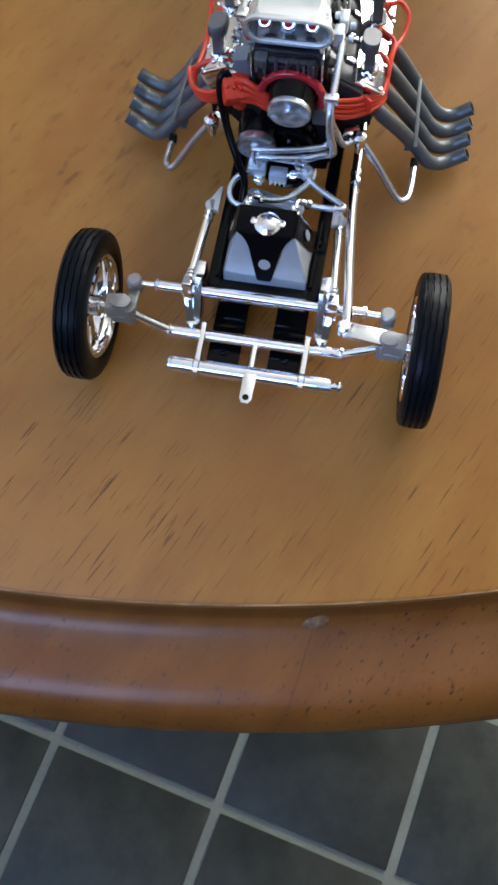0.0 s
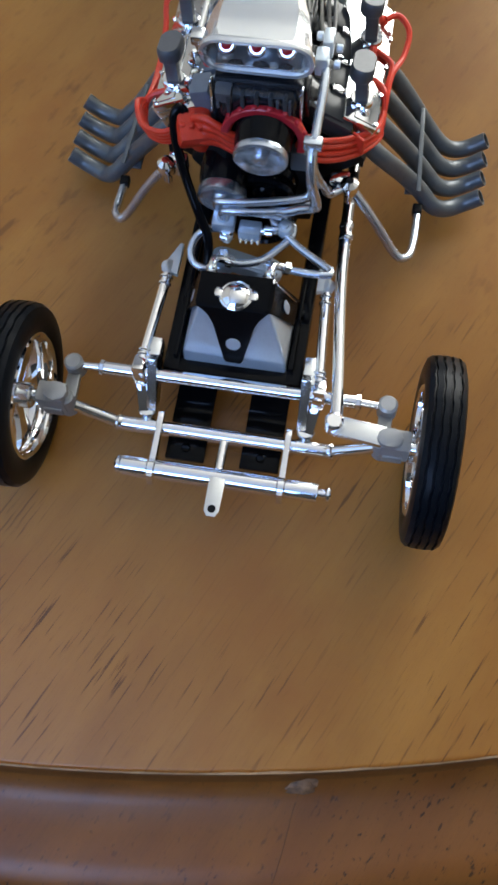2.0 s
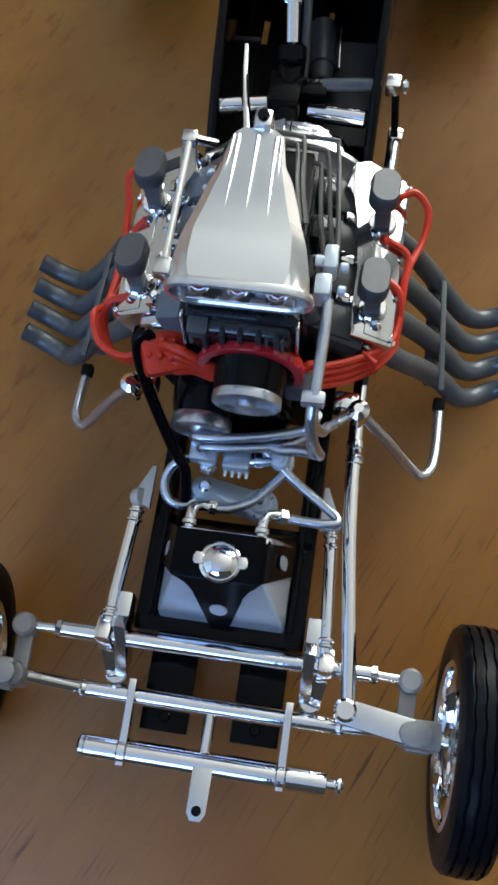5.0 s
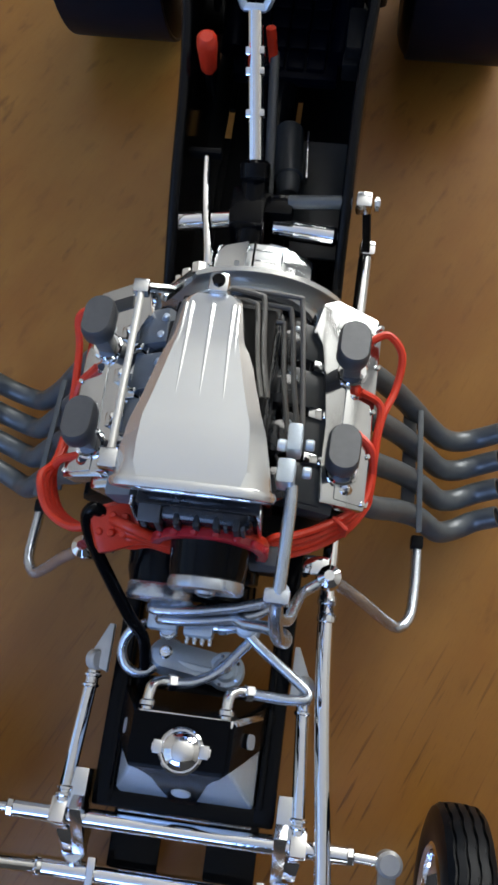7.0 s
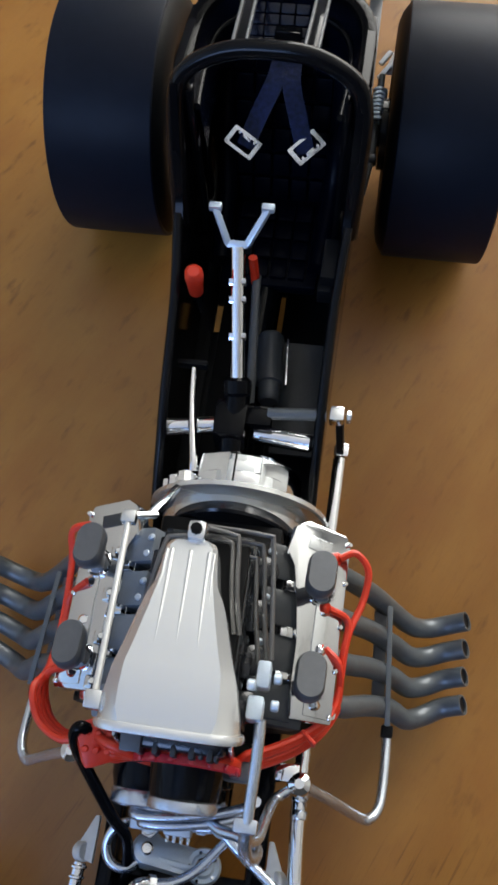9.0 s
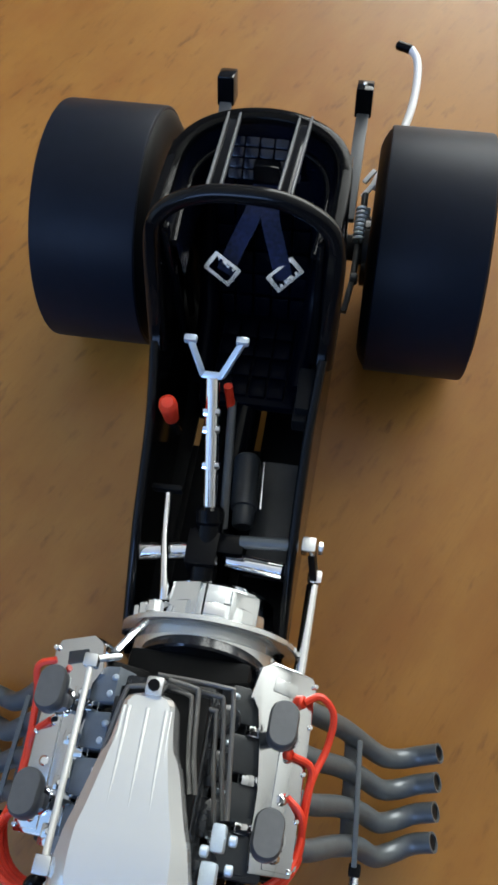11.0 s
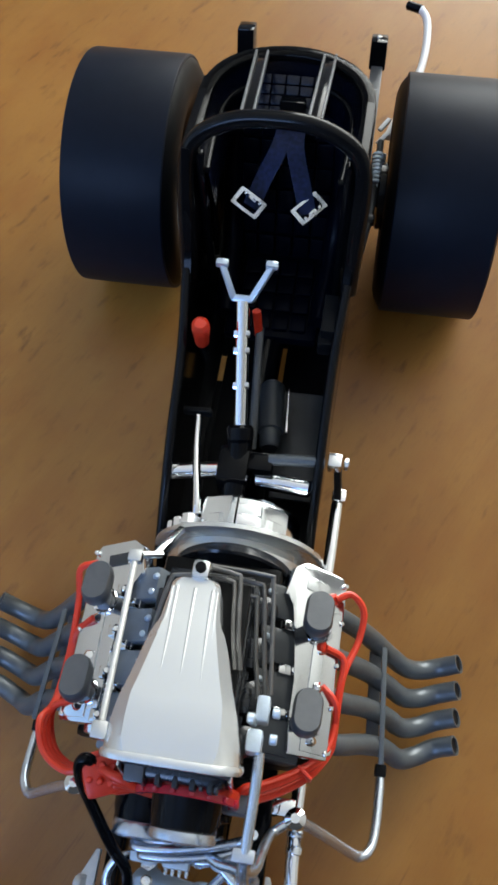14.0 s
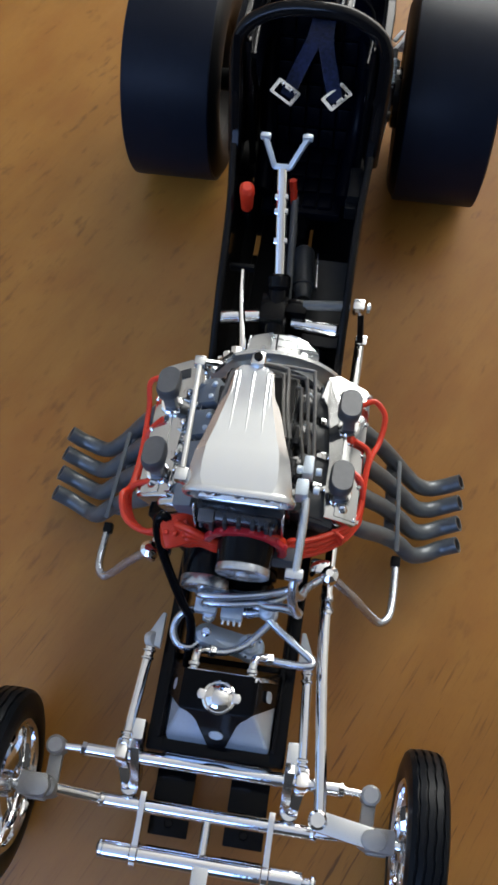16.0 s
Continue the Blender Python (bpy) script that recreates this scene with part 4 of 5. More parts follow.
part("throat", box((0.05, 4.80, 6.14), (1.30, 0.44, 0.12), 0.04), MATT, scoop)
part("mouth_floor", box((0.05, 4.46, 6.24), (1.52, 0.60, 0.05), 0.02, (16, 0, 0)), WAVY, scoop)
for k in (-1, 0, 1):
    bf = part("butterfly", lathe([(0.15, 0), (0.18, 0.03), (0.165, 0.06), (0.13, 0.04)], (0.05 + 0.53 * k, 4.20, 6.62), (0, -0.75, 0.66), 20, cap=False), CHROME, scoop)
    part("butterfly_disc", lathe([(0.0, 0.035), (0.135, 0.035), (0.135, 0.015), (0.0, 0.015)], (0.05 + 0.53 * k, 4.20, 6.62), (0, -0.75, 0.66), 16, cap=False), SATIN, bf)
    part("butterfly_plate", lathe([(0.0, 0.07), (0.07, 0.065), (0.10, 0.04), (0.10, 0.02), (0.0, 0.02)], (0.05 + 0.53 * k, 4.20, 6.62), (0, -0.75, 0.66), 16, cap=False), REDTRIM, bf)
part("scoop_lug", box((0.0, 6.90, 6.50), (0.28, 0.30, 0.44), 0.08), SATIN, scoop)
part("lug_bolt", cyl((0.0, 6.90, 6.71), (0.0, 6.90, 6.78), 0.09, 8, 0.01), BLACK, scoop)
part("scoop_base", box((0.05, 5.7, 5.8), (1.4, 2.6, 0.22), 0.06), MATT, scoop)

# throttle linkage
link = part("throttle_link", tube([(-1.28, 7.33, 5.50), (-1.02, 4.42, 6.52)], 0.053, 10, smooth=False), PALE, car, "pale throttle rod beside the scoop")
part("link_end", box((-1.28, 7.36, 5.50), (0.24, 0.22, 0.2), 0.04), SATIN, link)
part("link_end", box((-1.02, 4.38, 6.54), (0.24, 0.26, 0.2), 0.04), SATIN, link)
part("link_arm", bar((-1.24, 7.4, 5.45), (-0.9, 7.55, 5.2), 0.08, 0.14, 0.02), SATIN, link)
part("link_post", bar((-1.02, 4.4, 6.45), (-0.9, 4.5, 5.8), 0.16, 0.2, 0.03), SATIN, link)
brk = part("throttle_bracket", box((1.14, 4.62, 6.0), (0.24, 0.34, 0.40), 0.06), SILVER, car, "satin throttle bracket with fuel lines")
part("bracket_top", box((1.20, 5.1, 5.95), (0.20, 0.38, 0.40), 0.05), SILVER, brk)
for p in ((1.0, 4.9, 6.3), (1.34, 5.1, 5.85), (1.34, 4.72, 5.85)):
    part("bracket_bolt", cyl(p, (p[0] + 0.12, p[1], p[2]), 0.08, 10, 0.02), SILVER, brk)
down = part("down_pipe", tube([(1.23, 4.5, 5.95), (1.24, 4.1, 5.87), (1.22, 3.16, 5.66)], 0.085, 12, 6), HOSE, brk, "silver pipe")
part("pipe_clip", box((1.20, 3.12, 5.62), (0.34, 0.2, 0.22), 0.05), HOSE, brk)
LINES = (
    [(-0.1, 7.20, 6.02), (0.95, 7.16, 6.02), (1.08, 7.05, 6.0), (1.18, 6.2, 5.98), (1.27, 5.35, 5.9)],
    [(0.0, 7.08, 5.92), (0.80, 7.04, 5.92), (0.95, 6.92, 5.9), (1.08, 6.0, 5.86), (1.2, 5.35, 5.8)],
    [(0.35, 6.86, 5.85), (0.80, 6.84, 5.85), (0.86, 6.75, 5.84), (0.95, 6.0, 5.8), (1.08, 5.3, 5.72)],
    [(0.15, 7.02, 6.1), (0.42, 6.96, 6.12), (0.50, 6.85, 6.12), (0.58, 6.2, 6.14), (0.70, 5.6, 6.1)],
    [(0.1, 7.12, 6.16), (0.5, 7.06, 6.16), (0.58, 6.95, 6.16), (0.66, 6.2, 6.16), (0.78, 5.6, 6.1)],
    [(0.0, 7.04, 6.0), (-0.42, 6.98, 6.0), (-0.54, 6.88, 6.0), (-0.66, 6.2, 5.95), (-0.76, 5.6, 5.9)],
)
for pts in LINES:
    tagged(part("fuel_line", tube(pts, 0.037, 8, 4), LINE, brk, "thin grey fuel line"), "thin grey fuel line")

# magneto and ignition leads
mag = part("magneto", join(box((-1.22, 4.04, 4.58), (0.70, 0.66, 0.5), 0.13, (22, 8, 24)), cyl((-1.15, 4.3, 3.9), (-1.18, 4.2, 4.4), 0.26, 16)), RED, car, "red magneto cap with ignition leads")
for i in range(3):
    for j in range(2):
        part("lead_socket", cyl((-1.38 + 0.17 * i, 3.90 + 0.24 * j, 4.7 + 0.05 * j), (-1.38 + 0.17 * i, 3.86 + 0.24 * j, 4.88 + 0.05 * j), 0.055, 10, 0.02), RED, mag)
for k in range(4):
    dz, dy = 0.135 * k, 0.05 * (k % 2)
    # leads that cross over the snout to the right bank
    end = ((2.02, 5.12, 4.22), (2.04, 5.95, 4.3), (2.03, 6.58, 4.4), (2.12, 7.45, 4.38))[k]
    ro, ya = 0.70 + 0.05 * (k % 2), 3.95 - 0.03 * (k // 2)
    arc = [(0.17 + ro * math.cos(radians(q)), ya + 0.04 * math.cos(radians(q)), 4.70 + ro * math.sin(radians(q))) for q in (168, 145, 120, 95, 70, 45, 20, -5, -28)]
    pts = arc + [(0.98 + 0.01 * k, 3.96 + 0.06 * k, 4.22 + dz * 0.8), (1.28, 4.08 + 0.06 * k, 4.0 + dz * 0.85), (1.70, 4.32 + 0.06 * k, 3.84 + dz * 0.85), (2.10, 4.66 + 0.05 * k, 3.76 + dz * 0.75), (2.34 - 0.01 * k, 5.14 + 0.02 * k, 3.70 + dz * 0.65)]
    if k == 3:
        pts += [(2.38, 6.2, 4.1), (2.58, 6.85, 4.05), (2.62, 7.35, 4.2), (2.38, 7.58, 4.36)]
    elif k == 2:
        pts += [(2.34, 5.9, 4.12), (2.36, 6.45, 4.2)]
    elif k == 1:
        pts += [(2.3, 5.7, 4.2)]
    pts.append(end)
    part("ignition_lead", tube(pts, 0.062, 8, 8), RED, mag)
    part("lead_boot", cyl(end, Vector(end) + Vector((-0.16, 0, -0.12)), 0.11, 10, 0.03), RED, mag)
    # leads that loop out to the left bank and tuck in under its cover
    pts = [(-1.42, 4.10 + dy, 4.24 + dz * 0.8), (-1.85, 4.10 - 0.04 * k, 4.02 + dz), (-2.24 - 0.03 * k, 4.32 - 0.03 * k, 3.90 + dz), (-2.42 - 0.03 * k, 4.70, 3.96 + dz)]
    pts += [
        [(-2.36, 5.0, 4.2), (-2.02, 5.12, 4.3)],
        [(-2.38, 5.05, 4.12), (-2.30, 5.6, 3.9), (-2.05, 5.9, 4.05)],
        [(-2.40, 5.1, 4.1), (-2.36, 5.9, 3.95), (-2.32, 6.3, 4.1), (-2.0, 6.52, 4.42)],
        [(-2.42, 5.1, 4.06), (-2.40, 6.0, 3.95), (-2.42, 6.9, 4.12), (-2.44, 7.35, 4.42), (-2.14, 7.5, 4.45)],
    ][k]
    part("ignition_lead", tube(pts, 0.062, 8, 6), RED, mag)
loom = [Vector((0.17 + 0.74 * math.cos(radians(q)), 3.86, 4.72 + 0.74 * math.sin(radians(q)))) for q in range(170, -31, -10)]
mid = Vector((0.17, 3.88, 4.72))
band = part("lead_loom", rings([[mid + (p - mid).normalized() * a + Vector((0, b, 0)) for a, b in ((0.67, -0.05), (0.69, -0.07), (0.80, -0.07), (0.82, -0.05), (0.82, 0.05), (0.67, 0.05))] for p in loom]), REDTRIM, mag, "toothed red lead holder")
for p in loom[3:-5:2]:
    out = (p - Vector((0.17, 3.86, 4.72))).normalized()
    part("loom_tooth", cyl(p, p + out * 0.13 - Vector((0, 0.02, 0)), 0.055, 8, 0.02), REDTRIM, band)
for k in range(4):
    part("ignition_lead", tube([(-1.22, 4.06 - 0.05 * k, 4.84 - 0.13 * k), (-1.0, 3.97 - 0.05 * k, 4.96 - 0.15 * k), (-0.72, 3.90, 4.88 - 0.16 * k), (-0.42, 3.88, 4.68 - 0.14 * k), (-0.2, 3.98, 4.5 - 0.1 * k)], 0.08, 10, 6), RED, mag)
for p, rot in (((1.93, 4.56, 4.02), 52),):
    part("lead_clip", box(p, (0.06, 0.30, 0.42), 0.03, (0, 0, rot)), RED, mag)
part("oil_hose", tube([(-1.34, 4.12, 4.78), (-1.48, 4.16, 4.95), (-1.58, 4.06, 4.85), (-1.56, 3.85, 4.5), (-1.38, 3.5, 3.9), (-1.05, 3.0, 3.3), (-0.85, 2.75, 2.9), (-0.82, 2.4, 2.5), (-0.85, 2.05, 2.2)], 0.098, 12, 7), BLACK, car, "glossy black hose")

# exhaust headers
for s in (-1, 1):
    yo = 0.0 if s > 0 else -0.15
    hd = None
    for k in range(4):
        y = 7.55 - 0.75 * k
        mid = 7.36 - 0.60 * k + yo * 0.5
        end = 7.54 - 0.54 * k + yo * 0.1
        ez, ex = (0.78, 4.80) if s > 0 else (0.68, 4.95)
        pts = [(s * 1.45, y + 0.08, 3.62), (s * 1.9, y + 0.05, 3.27), (s * 2.4, y, 2.80), (s * 2.9, (y + mid) / 2 + 0.06, 2.10), (s * 3.35, mid + 0.03, 1.48), (s * 3.72, mid - 0.06, 1.06), (s * 4.06, (mid + end) / 2 - 0.10, ez + 0.03), (s * (ex - 0.38), end - 0.08, ez + 0.02), (s * ex, end, ez + 0.25)]
        bm = tube(pts, 0.192, 20, 8, hollow=0.8)
        if hd is None:
            hd = part("exhaust_header", bm, STEEL, car, "dull grey four-pipe exhaust header")
        else:
            part("exhaust_pipe", bm, STEEL, hd)
        tip, d = Vector(pts[-1]), (Vector(pts[-1]) - Vector(pts[-2])).normalized()
        part("pipe_bore", cyl(tip - d * 0.3, tip - d * 0.03, 0.152, 16, 0.005), MATT, hd)
    part("strap", bar((s * 3.20, 7.38 + yo, 2.04), (s * 3.33, 5.22 + yo, 1.86), 0.10, 0.07, 0.02), STEEL, hd)
    part("web_plate", bar((s * 3.05, 7.4 + yo, 1.75), (s * 3.17, 5.52 + yo, 1.36), 0.24, 0.08, 0.02), GREY, hd)
    part("header_flange", bar((s * 2.02, 4.92 + yo, 3.16), (s * 2.02, 7.82 + yo, 3.16), 0.10, 0.62, 0.03), MATT, hd)
    part("stay_clamp", box((s * 3.38, 5.2 + yo, 1.24), (0.22, 0.24, 0.22), 0.05), MATT, hd)
    stay = part("header_stay", tube([(s * 3.39, 5.2 + yo, 1.2), (s * 3.38, 4.4 + yo * 0.3, 1.35), (s * 3.32, 3.85 - yo, 1.5), (s * 3.14, 3.62 - yo, 1.64), (s * 2.92, 3.64 - yo, 1.88), (s * 2.4, 3.78 - yo * 0.5, 2.75), (s * 1.92, 3.9, 3.45)], 0.095, 10, 8), HOSE, car, "bent satin stay tube under the header")
    part("stay_ball", lathe([(0.08, -0.2), (0.18, -0.12), (0.2, 0), (0.18, 0.12), (0.08, 0.2)], (s * 1.87, 3.9, 3.5), (0, 0, 1), 16), CHROME, stay)
    part("stay_block", box((s * 1.66, 4.05, 3.42), (0.4, 0.3, 0.42), 0.06), CHROME, stay)
    part("stay_pin", cyl((s * 1.87, 3.9, 3.4), (s * 1.88, 3.88, 3.05), 0.09, 10), CHROME, stay)

# bell housing and gearbox
bell = part("bell_housing", join(lathe([(1.66, 0), (1.72, 0.03), (1.72, 0.12), (1.66, 0.15)], (0.12, 8.62, 2.35), (0, 1, 0), 64), lathe([(1.35, 0), (1.42, 0.04), (1.42, 0.30), (1.3, 0.36), (1.3, 0.5)], (0.1, 8.14, 2.35), (0, 1, 0), 48)), SCOOP, car, "satin chrome bell housing behind the engine")
part("gearbox_case", lathe([(1.2, 0), (1.22, 0.05), (1.21, 0.36), (1.17, 0.40), (1.15, 0.72), (1.08, 0.80), (0.8, 0.84)], (0.12, 8.76, 2.42), (0, 1, 0), 28), WAVY, bell, "", 12)
for q, w, y, d in ((24, 0.62, 9.30, 0.62), (-2, 0.50, 9.33, 0.30), (-34, 0.60, 9.26, 0.60)):
    u = radians(90 + q)
    part("case_pad", box((0.12 + 1.165 * math.cos(u), y - 0.12, 2.42 + 1.165 * math.sin(u)), (w, d, 0.05), 0.02, (0, -q, 0)), WAVY, bell)
part("case_inset", box((0.26, 9.0, 3.64), (0.40, 0.22, 0.06), 0.02, (0, 6, 0)), CHROME, bell)
part("case_seam", box((0.04, 9.16, 3.60), (0.035, 0.66, 0.08), 0.01), MATT, bell)
for x, z in ((-1.05, 3.2), (-1.2, 2.95), (-0.85, 3.45)):
    part("case_bolt", cyl((x, 8.80, z), (x - 0.02, 9.05, z), 0.16, 8, 0.03), CHROME, bell)
part("flywheel_shield", lathe([(0.5, -0.12), (0.55, -0.1), (0.6, 0.0), (1.22, 0.06), (1.26, 0.1), (1.2, 0.3)], (0.12, 7.86, 2.85), (0, 1, -0.2), 40), RIBBED, bell)
part("clutch_arm", bar((-0.85, 8.5, 4.05), (-1.15, 7.75, 4.55), 0.12, 0.14, 0.03), SATIN, bell)
shaft = part("transmission", join(box((-0.18, 10.15, 3.3), (0.62, 0.75, 0.9), 0.1), cyl((-0.12, 9.5, 3.2), (-0.12, 10.9, 3.75), 0.26, 16), box((0.3, 10.3, 3.45), (0.6, 0.42, 0.36), 0.1), cyl((-0.08, 9.7, 2.4), (-0.02, 15.0, 2.3), 0.36, 16)), BLACK, car, "glossy black gearbox and torque tube")
part("shift_shaft", tube([(0.5, 10.38, 3.56), (1.6, 10.45, 3.62)], 0.12, 12, smooth=False), STEEL, shaft)
part("shaft_block", box((1.80, 10.46, 3.6), (0.28, 0.30, 0.32), 0.06), SATIN, shaft)
part("shaft_nut", cyl((1.98, 10.46, 3.6), (2.08, 10.46, 3.6), 0.13, 8, 0.02), SATIN, shaft)
part("drop_arm", bar((1.86, 10.44, 3.5), (1.95, 10.25, 2.5), 0.14, 0.26, 0.03), MATT, shaft)
part("drop_joint", box((1.97, 10.25, 2.45), (0.3, 0.3, 0.3), 0.08), CHROME, shaft)
for a, b in (((-1.52, 10.06, 3.1), (-0.45, 10.24, 3.1)), ((0.19, 10.14, 3.1), (1.42, 10.06, 3.1))):
    tagged(part("cross_tube", cyl(a, b, 0.185, 16, 0.08), CHROME, car), "chrome cross tube over the gearbox")
ped = part("clutch_pedal", tube([(-1.08, 11.2, 3.5), (-1.0, 10.5, 3.42), (-0.80, 9.45, 3.4), (-0.76, 9.12, 3.34)], 0.085, 10, 5), CHROME, car, "chrome pedal lever with a black foot plate")
part("foot_plate", box((-1.1, 11.3, 3.5), (0.6, 0.12, 0.22), 0.04), MATT, ped)

# steering column and butterfly handle
col = part("steering_column", tube([(-0.12, 10.75, 3.95), (-0.36, 12.90, 5.22)], 0.135, 14, smooth=False), CHROME, car, "chrome steering column with a forked silver handle")
part("handle_base", box((-0.37, 12.94, 5.27), (0.42, 0.14, 0.13), 0.04, (30, 0, 0)), SILVER, col)
for a, b in (((-0.54, 12.92, 5.26), (-0.82, 13.38, 5.70)), ((-0.2, 12.92, 5.26), (0.15, 13.42, 5.73))):
    part("handle_fork", bar(a, b, 0.125, 0.12, 0.03), SILVER, col)
    part("handle_grip", box((b[0] + (0.0), b[1] + 0.02, b[2] + 0.02), (0.25, 0.15, 0.15), 0.05), SILVER, col)
for f in (0.35, 0.62, 0.75):
    p = Vector((-0.12, 10.75, 3.95)).lerp(Vector((-0.36, 12.90, 5.22)), f)
    part("column_clip", box(p, (0.33, 0.15, 0.22), 0.04, (32, 0, 6)), CHROME, col)
part("column_socket", cyl((-0.1, 10.55, 3.82), (-0.13, 10.85, 4.0), 0.27, 16, 0.06), BLACK, col)
lev = part("hand_lever", tube([(0.1, 10.7, 3.3), (0.02, 12.0, 3.9), (-0.05, 13.0, 4.25)], 0.09, 10, 4), GREY, car, "grey hand lever with a red grip")
part("lever_grip", tube([(-0.06, 12.9, 4.12), (-0.12, 13.05, 4.75)], 0.09, 10, smooth=False), RED, lev)
kn = part("brake_lever", tube([(-1.16, 12.62, 3.4), (-1.15, 12.36, 4.4)], 0.08, 8, smooth=False), SATIN, car, "brake lever with a red rubber grip")
part("brake_grip", lathe([(0.11, 0), (0.145, 0.08), (0.16, 0.45), (0.18, 0.72), (0.17, 0.88), (0.11, 0.95)], (-1.14, 12.40, 4.36), (0.06, -0.16, 1), 16), RED, kn)
bot = part("starter_canister", lathe([(0.22, 0), (0.27, 0.06), (0.27, 1.2), (0.22, 1.22), (0.22, 1.55), (0.17, 1.62)], (0.27, 12.5, 2.85), (0.10, -1, 0.10), 24), DULL, car, "dark grey canister beside the gearbox")
part("canister_strap", bar((0.64, 12.4, 2.85), (0.72, 11.3, 2.95), 0.04, 0.2, 0.01), SATIN, bot)

# body tub
SIDE = [(8.3, 1.2), (8.3, 2.1), (9.2, 2.9), (10.5, 3.7), (12.0, 4.35), (13.4, 5.0), (13.9, 5.6), (14.2, 6.6), (14.6, 7.4), (15.4, 7.3), (17.0, 7.0), (17.0, 1.6)]


def side_panel(s):
    def at(y):
        return 1.55 + 0.17 * min(1, max(0, (y - 11) / 4))

    out = [Vector((s * at(y), y, z)) for y, z in SIDE]
    inn = [Vector((s * (at(y) - 0.14), y, z)) for y, z in SIDE]
    bm = bmesh.new()
    a = [bm.verts.new(p) for p in out]
    b = [bm.verts.new(p) for p in inn]
    bm.faces.new(a)
    bm.faces.new(b[::-1])
    for i in range(len(a)):
        bm.faces.new((a[i], a[(i + 1) % len(a)], b[(i + 1) % len(a)], b[i]))
    return bm


tub = part("body_tub", join(side_panel(-1), side_panel(1)), BLACK, car, "glossy black open cockpit tub")
U = []
for k in range(25):
    a = math.pi * k / 24
    U.append((0.0 - 1.76 * math.cos(a), 16.2 + 1.75 * math.sin(a) ** 0.75))
rows = []
for z, f in ((1.6, 0.88), (4.0, 0.96), (6.2, 1.0), (6.95, 1.0)):
    rows.append([Vector((x * f, 16.2 + (y - 16.2) * f, z)) for x, y in U])
bm = bmesh.new()
grid = [[bm.verts.new(p) for p in r] for r in rows]
for r, q in zip(grid, grid[1:]):
    for i in range(len(r) - 1):
        bm.faces.new((r[i], r[i + 1], q[i + 1], q[i]))
bmesh.ops.solidify(bm, geom=bm.faces[:], thickness=0.12)
part("rear_shell", bm, BLACK, tub)
LIP = [(-1.68, 14.7), (-1.74, 15.4)] + U + [(1.74, 15.4), (1.68, 14.7)]


def lip_ring(f, z):
    return [Vector((x * f, 16.2 + (y - 16.2) * (f if y > 16.2 else 1), z + 0.25 * max(0, 16.2 - y) / 1.5)) for x, y in LIP]


def lip_band(*rings_of, thick=0.06):
    bm = bmesh.new()
    grid = [[bm.verts.new(p) for p in lip_ring(f, z)] for f, z in rings_of]
    for r, q in zip(grid, grid[1:]):
        for i in range(len(r) - 1):
            bm.faces.new((r[i], r[i + 1], q[i + 1], q[i]))
    bmesh.ops.solidify(bm, geom=bm.faces[:], thickness=thick)
    return bm


part("shell_rim", lip_band((0.99, 6.70), (1.005, 6.95), (1.0, 7.05), (0.985, 7.09), (0.855, 7.08), (0.84, 7.05), (0.84, 6.93)), GLOSS, tub, "", 60)
part("shell_lining", lip_band((0.85, 6.99), (0.82, 6.75), (0.74, 6.45), (0.70, 5.6), thick=0.04), LINING, tub, "dark blue inner lining", 60)
part("inner_rim", tube([(p.x, p.y, p.z) for p in lip_ring(0.76, 6.56)], 0.07, 10, 2), BLACK, tub)
FLOOR = (((-1.58, 8.5), (-1.20, 16.1), 1.3), ((-1.06, 8.5), (0.12, 16.1), 1.3), ((0.34, 8.5), (1.58, 16.1), 1.3), ((-1.20, 8.5), (-1.06, 13.35), 1.3), ((-1.20, 14.1), (-1.06, 16.1), 1.3), ((0.12, 8.5), (0.34, 13.4), 1.3), ((0.12, 14.5), (0.34, 16.1), 1.3), ((-1.6, 16.12), (1.6, 17.8), 1.34))
for lo, hi, z in FLOOR:
    part("floor_plate", box(((lo[0] + hi[0]) / 2, (lo[1] + hi[1]) / 2, z), (hi[0] - lo[0], hi[1] - lo[1], 0.12), 0.02), MATT, tub)
part("floor_panel", bar((0.98, 10.2, 2.1), (0.98, 12.75, 2.2), 0.95, 0.08, 0.02), DULL, tub)
part("side_box", join(box((1.34, 13.2, 4.5), (0.3, 0.9, 0.5), 0.04), box((1.3, 12.75, 4.3), (0.28, 0.3, 0.4), 0.04)), MATT, tub)
for s in (-1, 1):
    part("side_tube", tube([(s * 1.5, 8.6, 2.45), (s * 1.5, 10.4, 3.66), (s * 1.52, 12.2, 4.45), (s * 1.62, 13.6, 5.15)], 0.10, 10, 5), GLOSS, tub)
hoop = part("roll_hoop", tube([(-1.62, 13.7, 4.8), (-1.64, 14.2, 6.1), (-1.63, 14.66, 7.10), (-1.37, 14.85, 7.56), (-0.72, 14.95, 7.87), (0.03, 14.97, 7.94), (0.78, 14.95, 7.87), (1.43, 14.83, 7.56), (1.68, 14.63, 7.10), (1.69, 14.2, 6.1), (1.64, 13.7, 4.8)], 0.165, 14, 6), GLOSS, tub, "glossy black roll hoop")
for a, b in (((-0.52, 14.95, 7.90), (-0.66, 17.85, 6.95)), ((0.70, 14.95, 7.88), (0.72, 17.85, 6.95))):
    br = part("hoop_brace", bar(a, b, 0.26, 0.10, 0.03), BLACK, hoop)
    # Grey on these edges paints the window's reflection along the black brace.
    for d in (-0.115, 0.115):
        part("brace_edge", bar(Vector(a) + Vector((d, 0.02, 0.05)), Vector(b) + Vector((d, -0.02, 0.05)), 0.05, 0.12, 0.02), GREY, br)

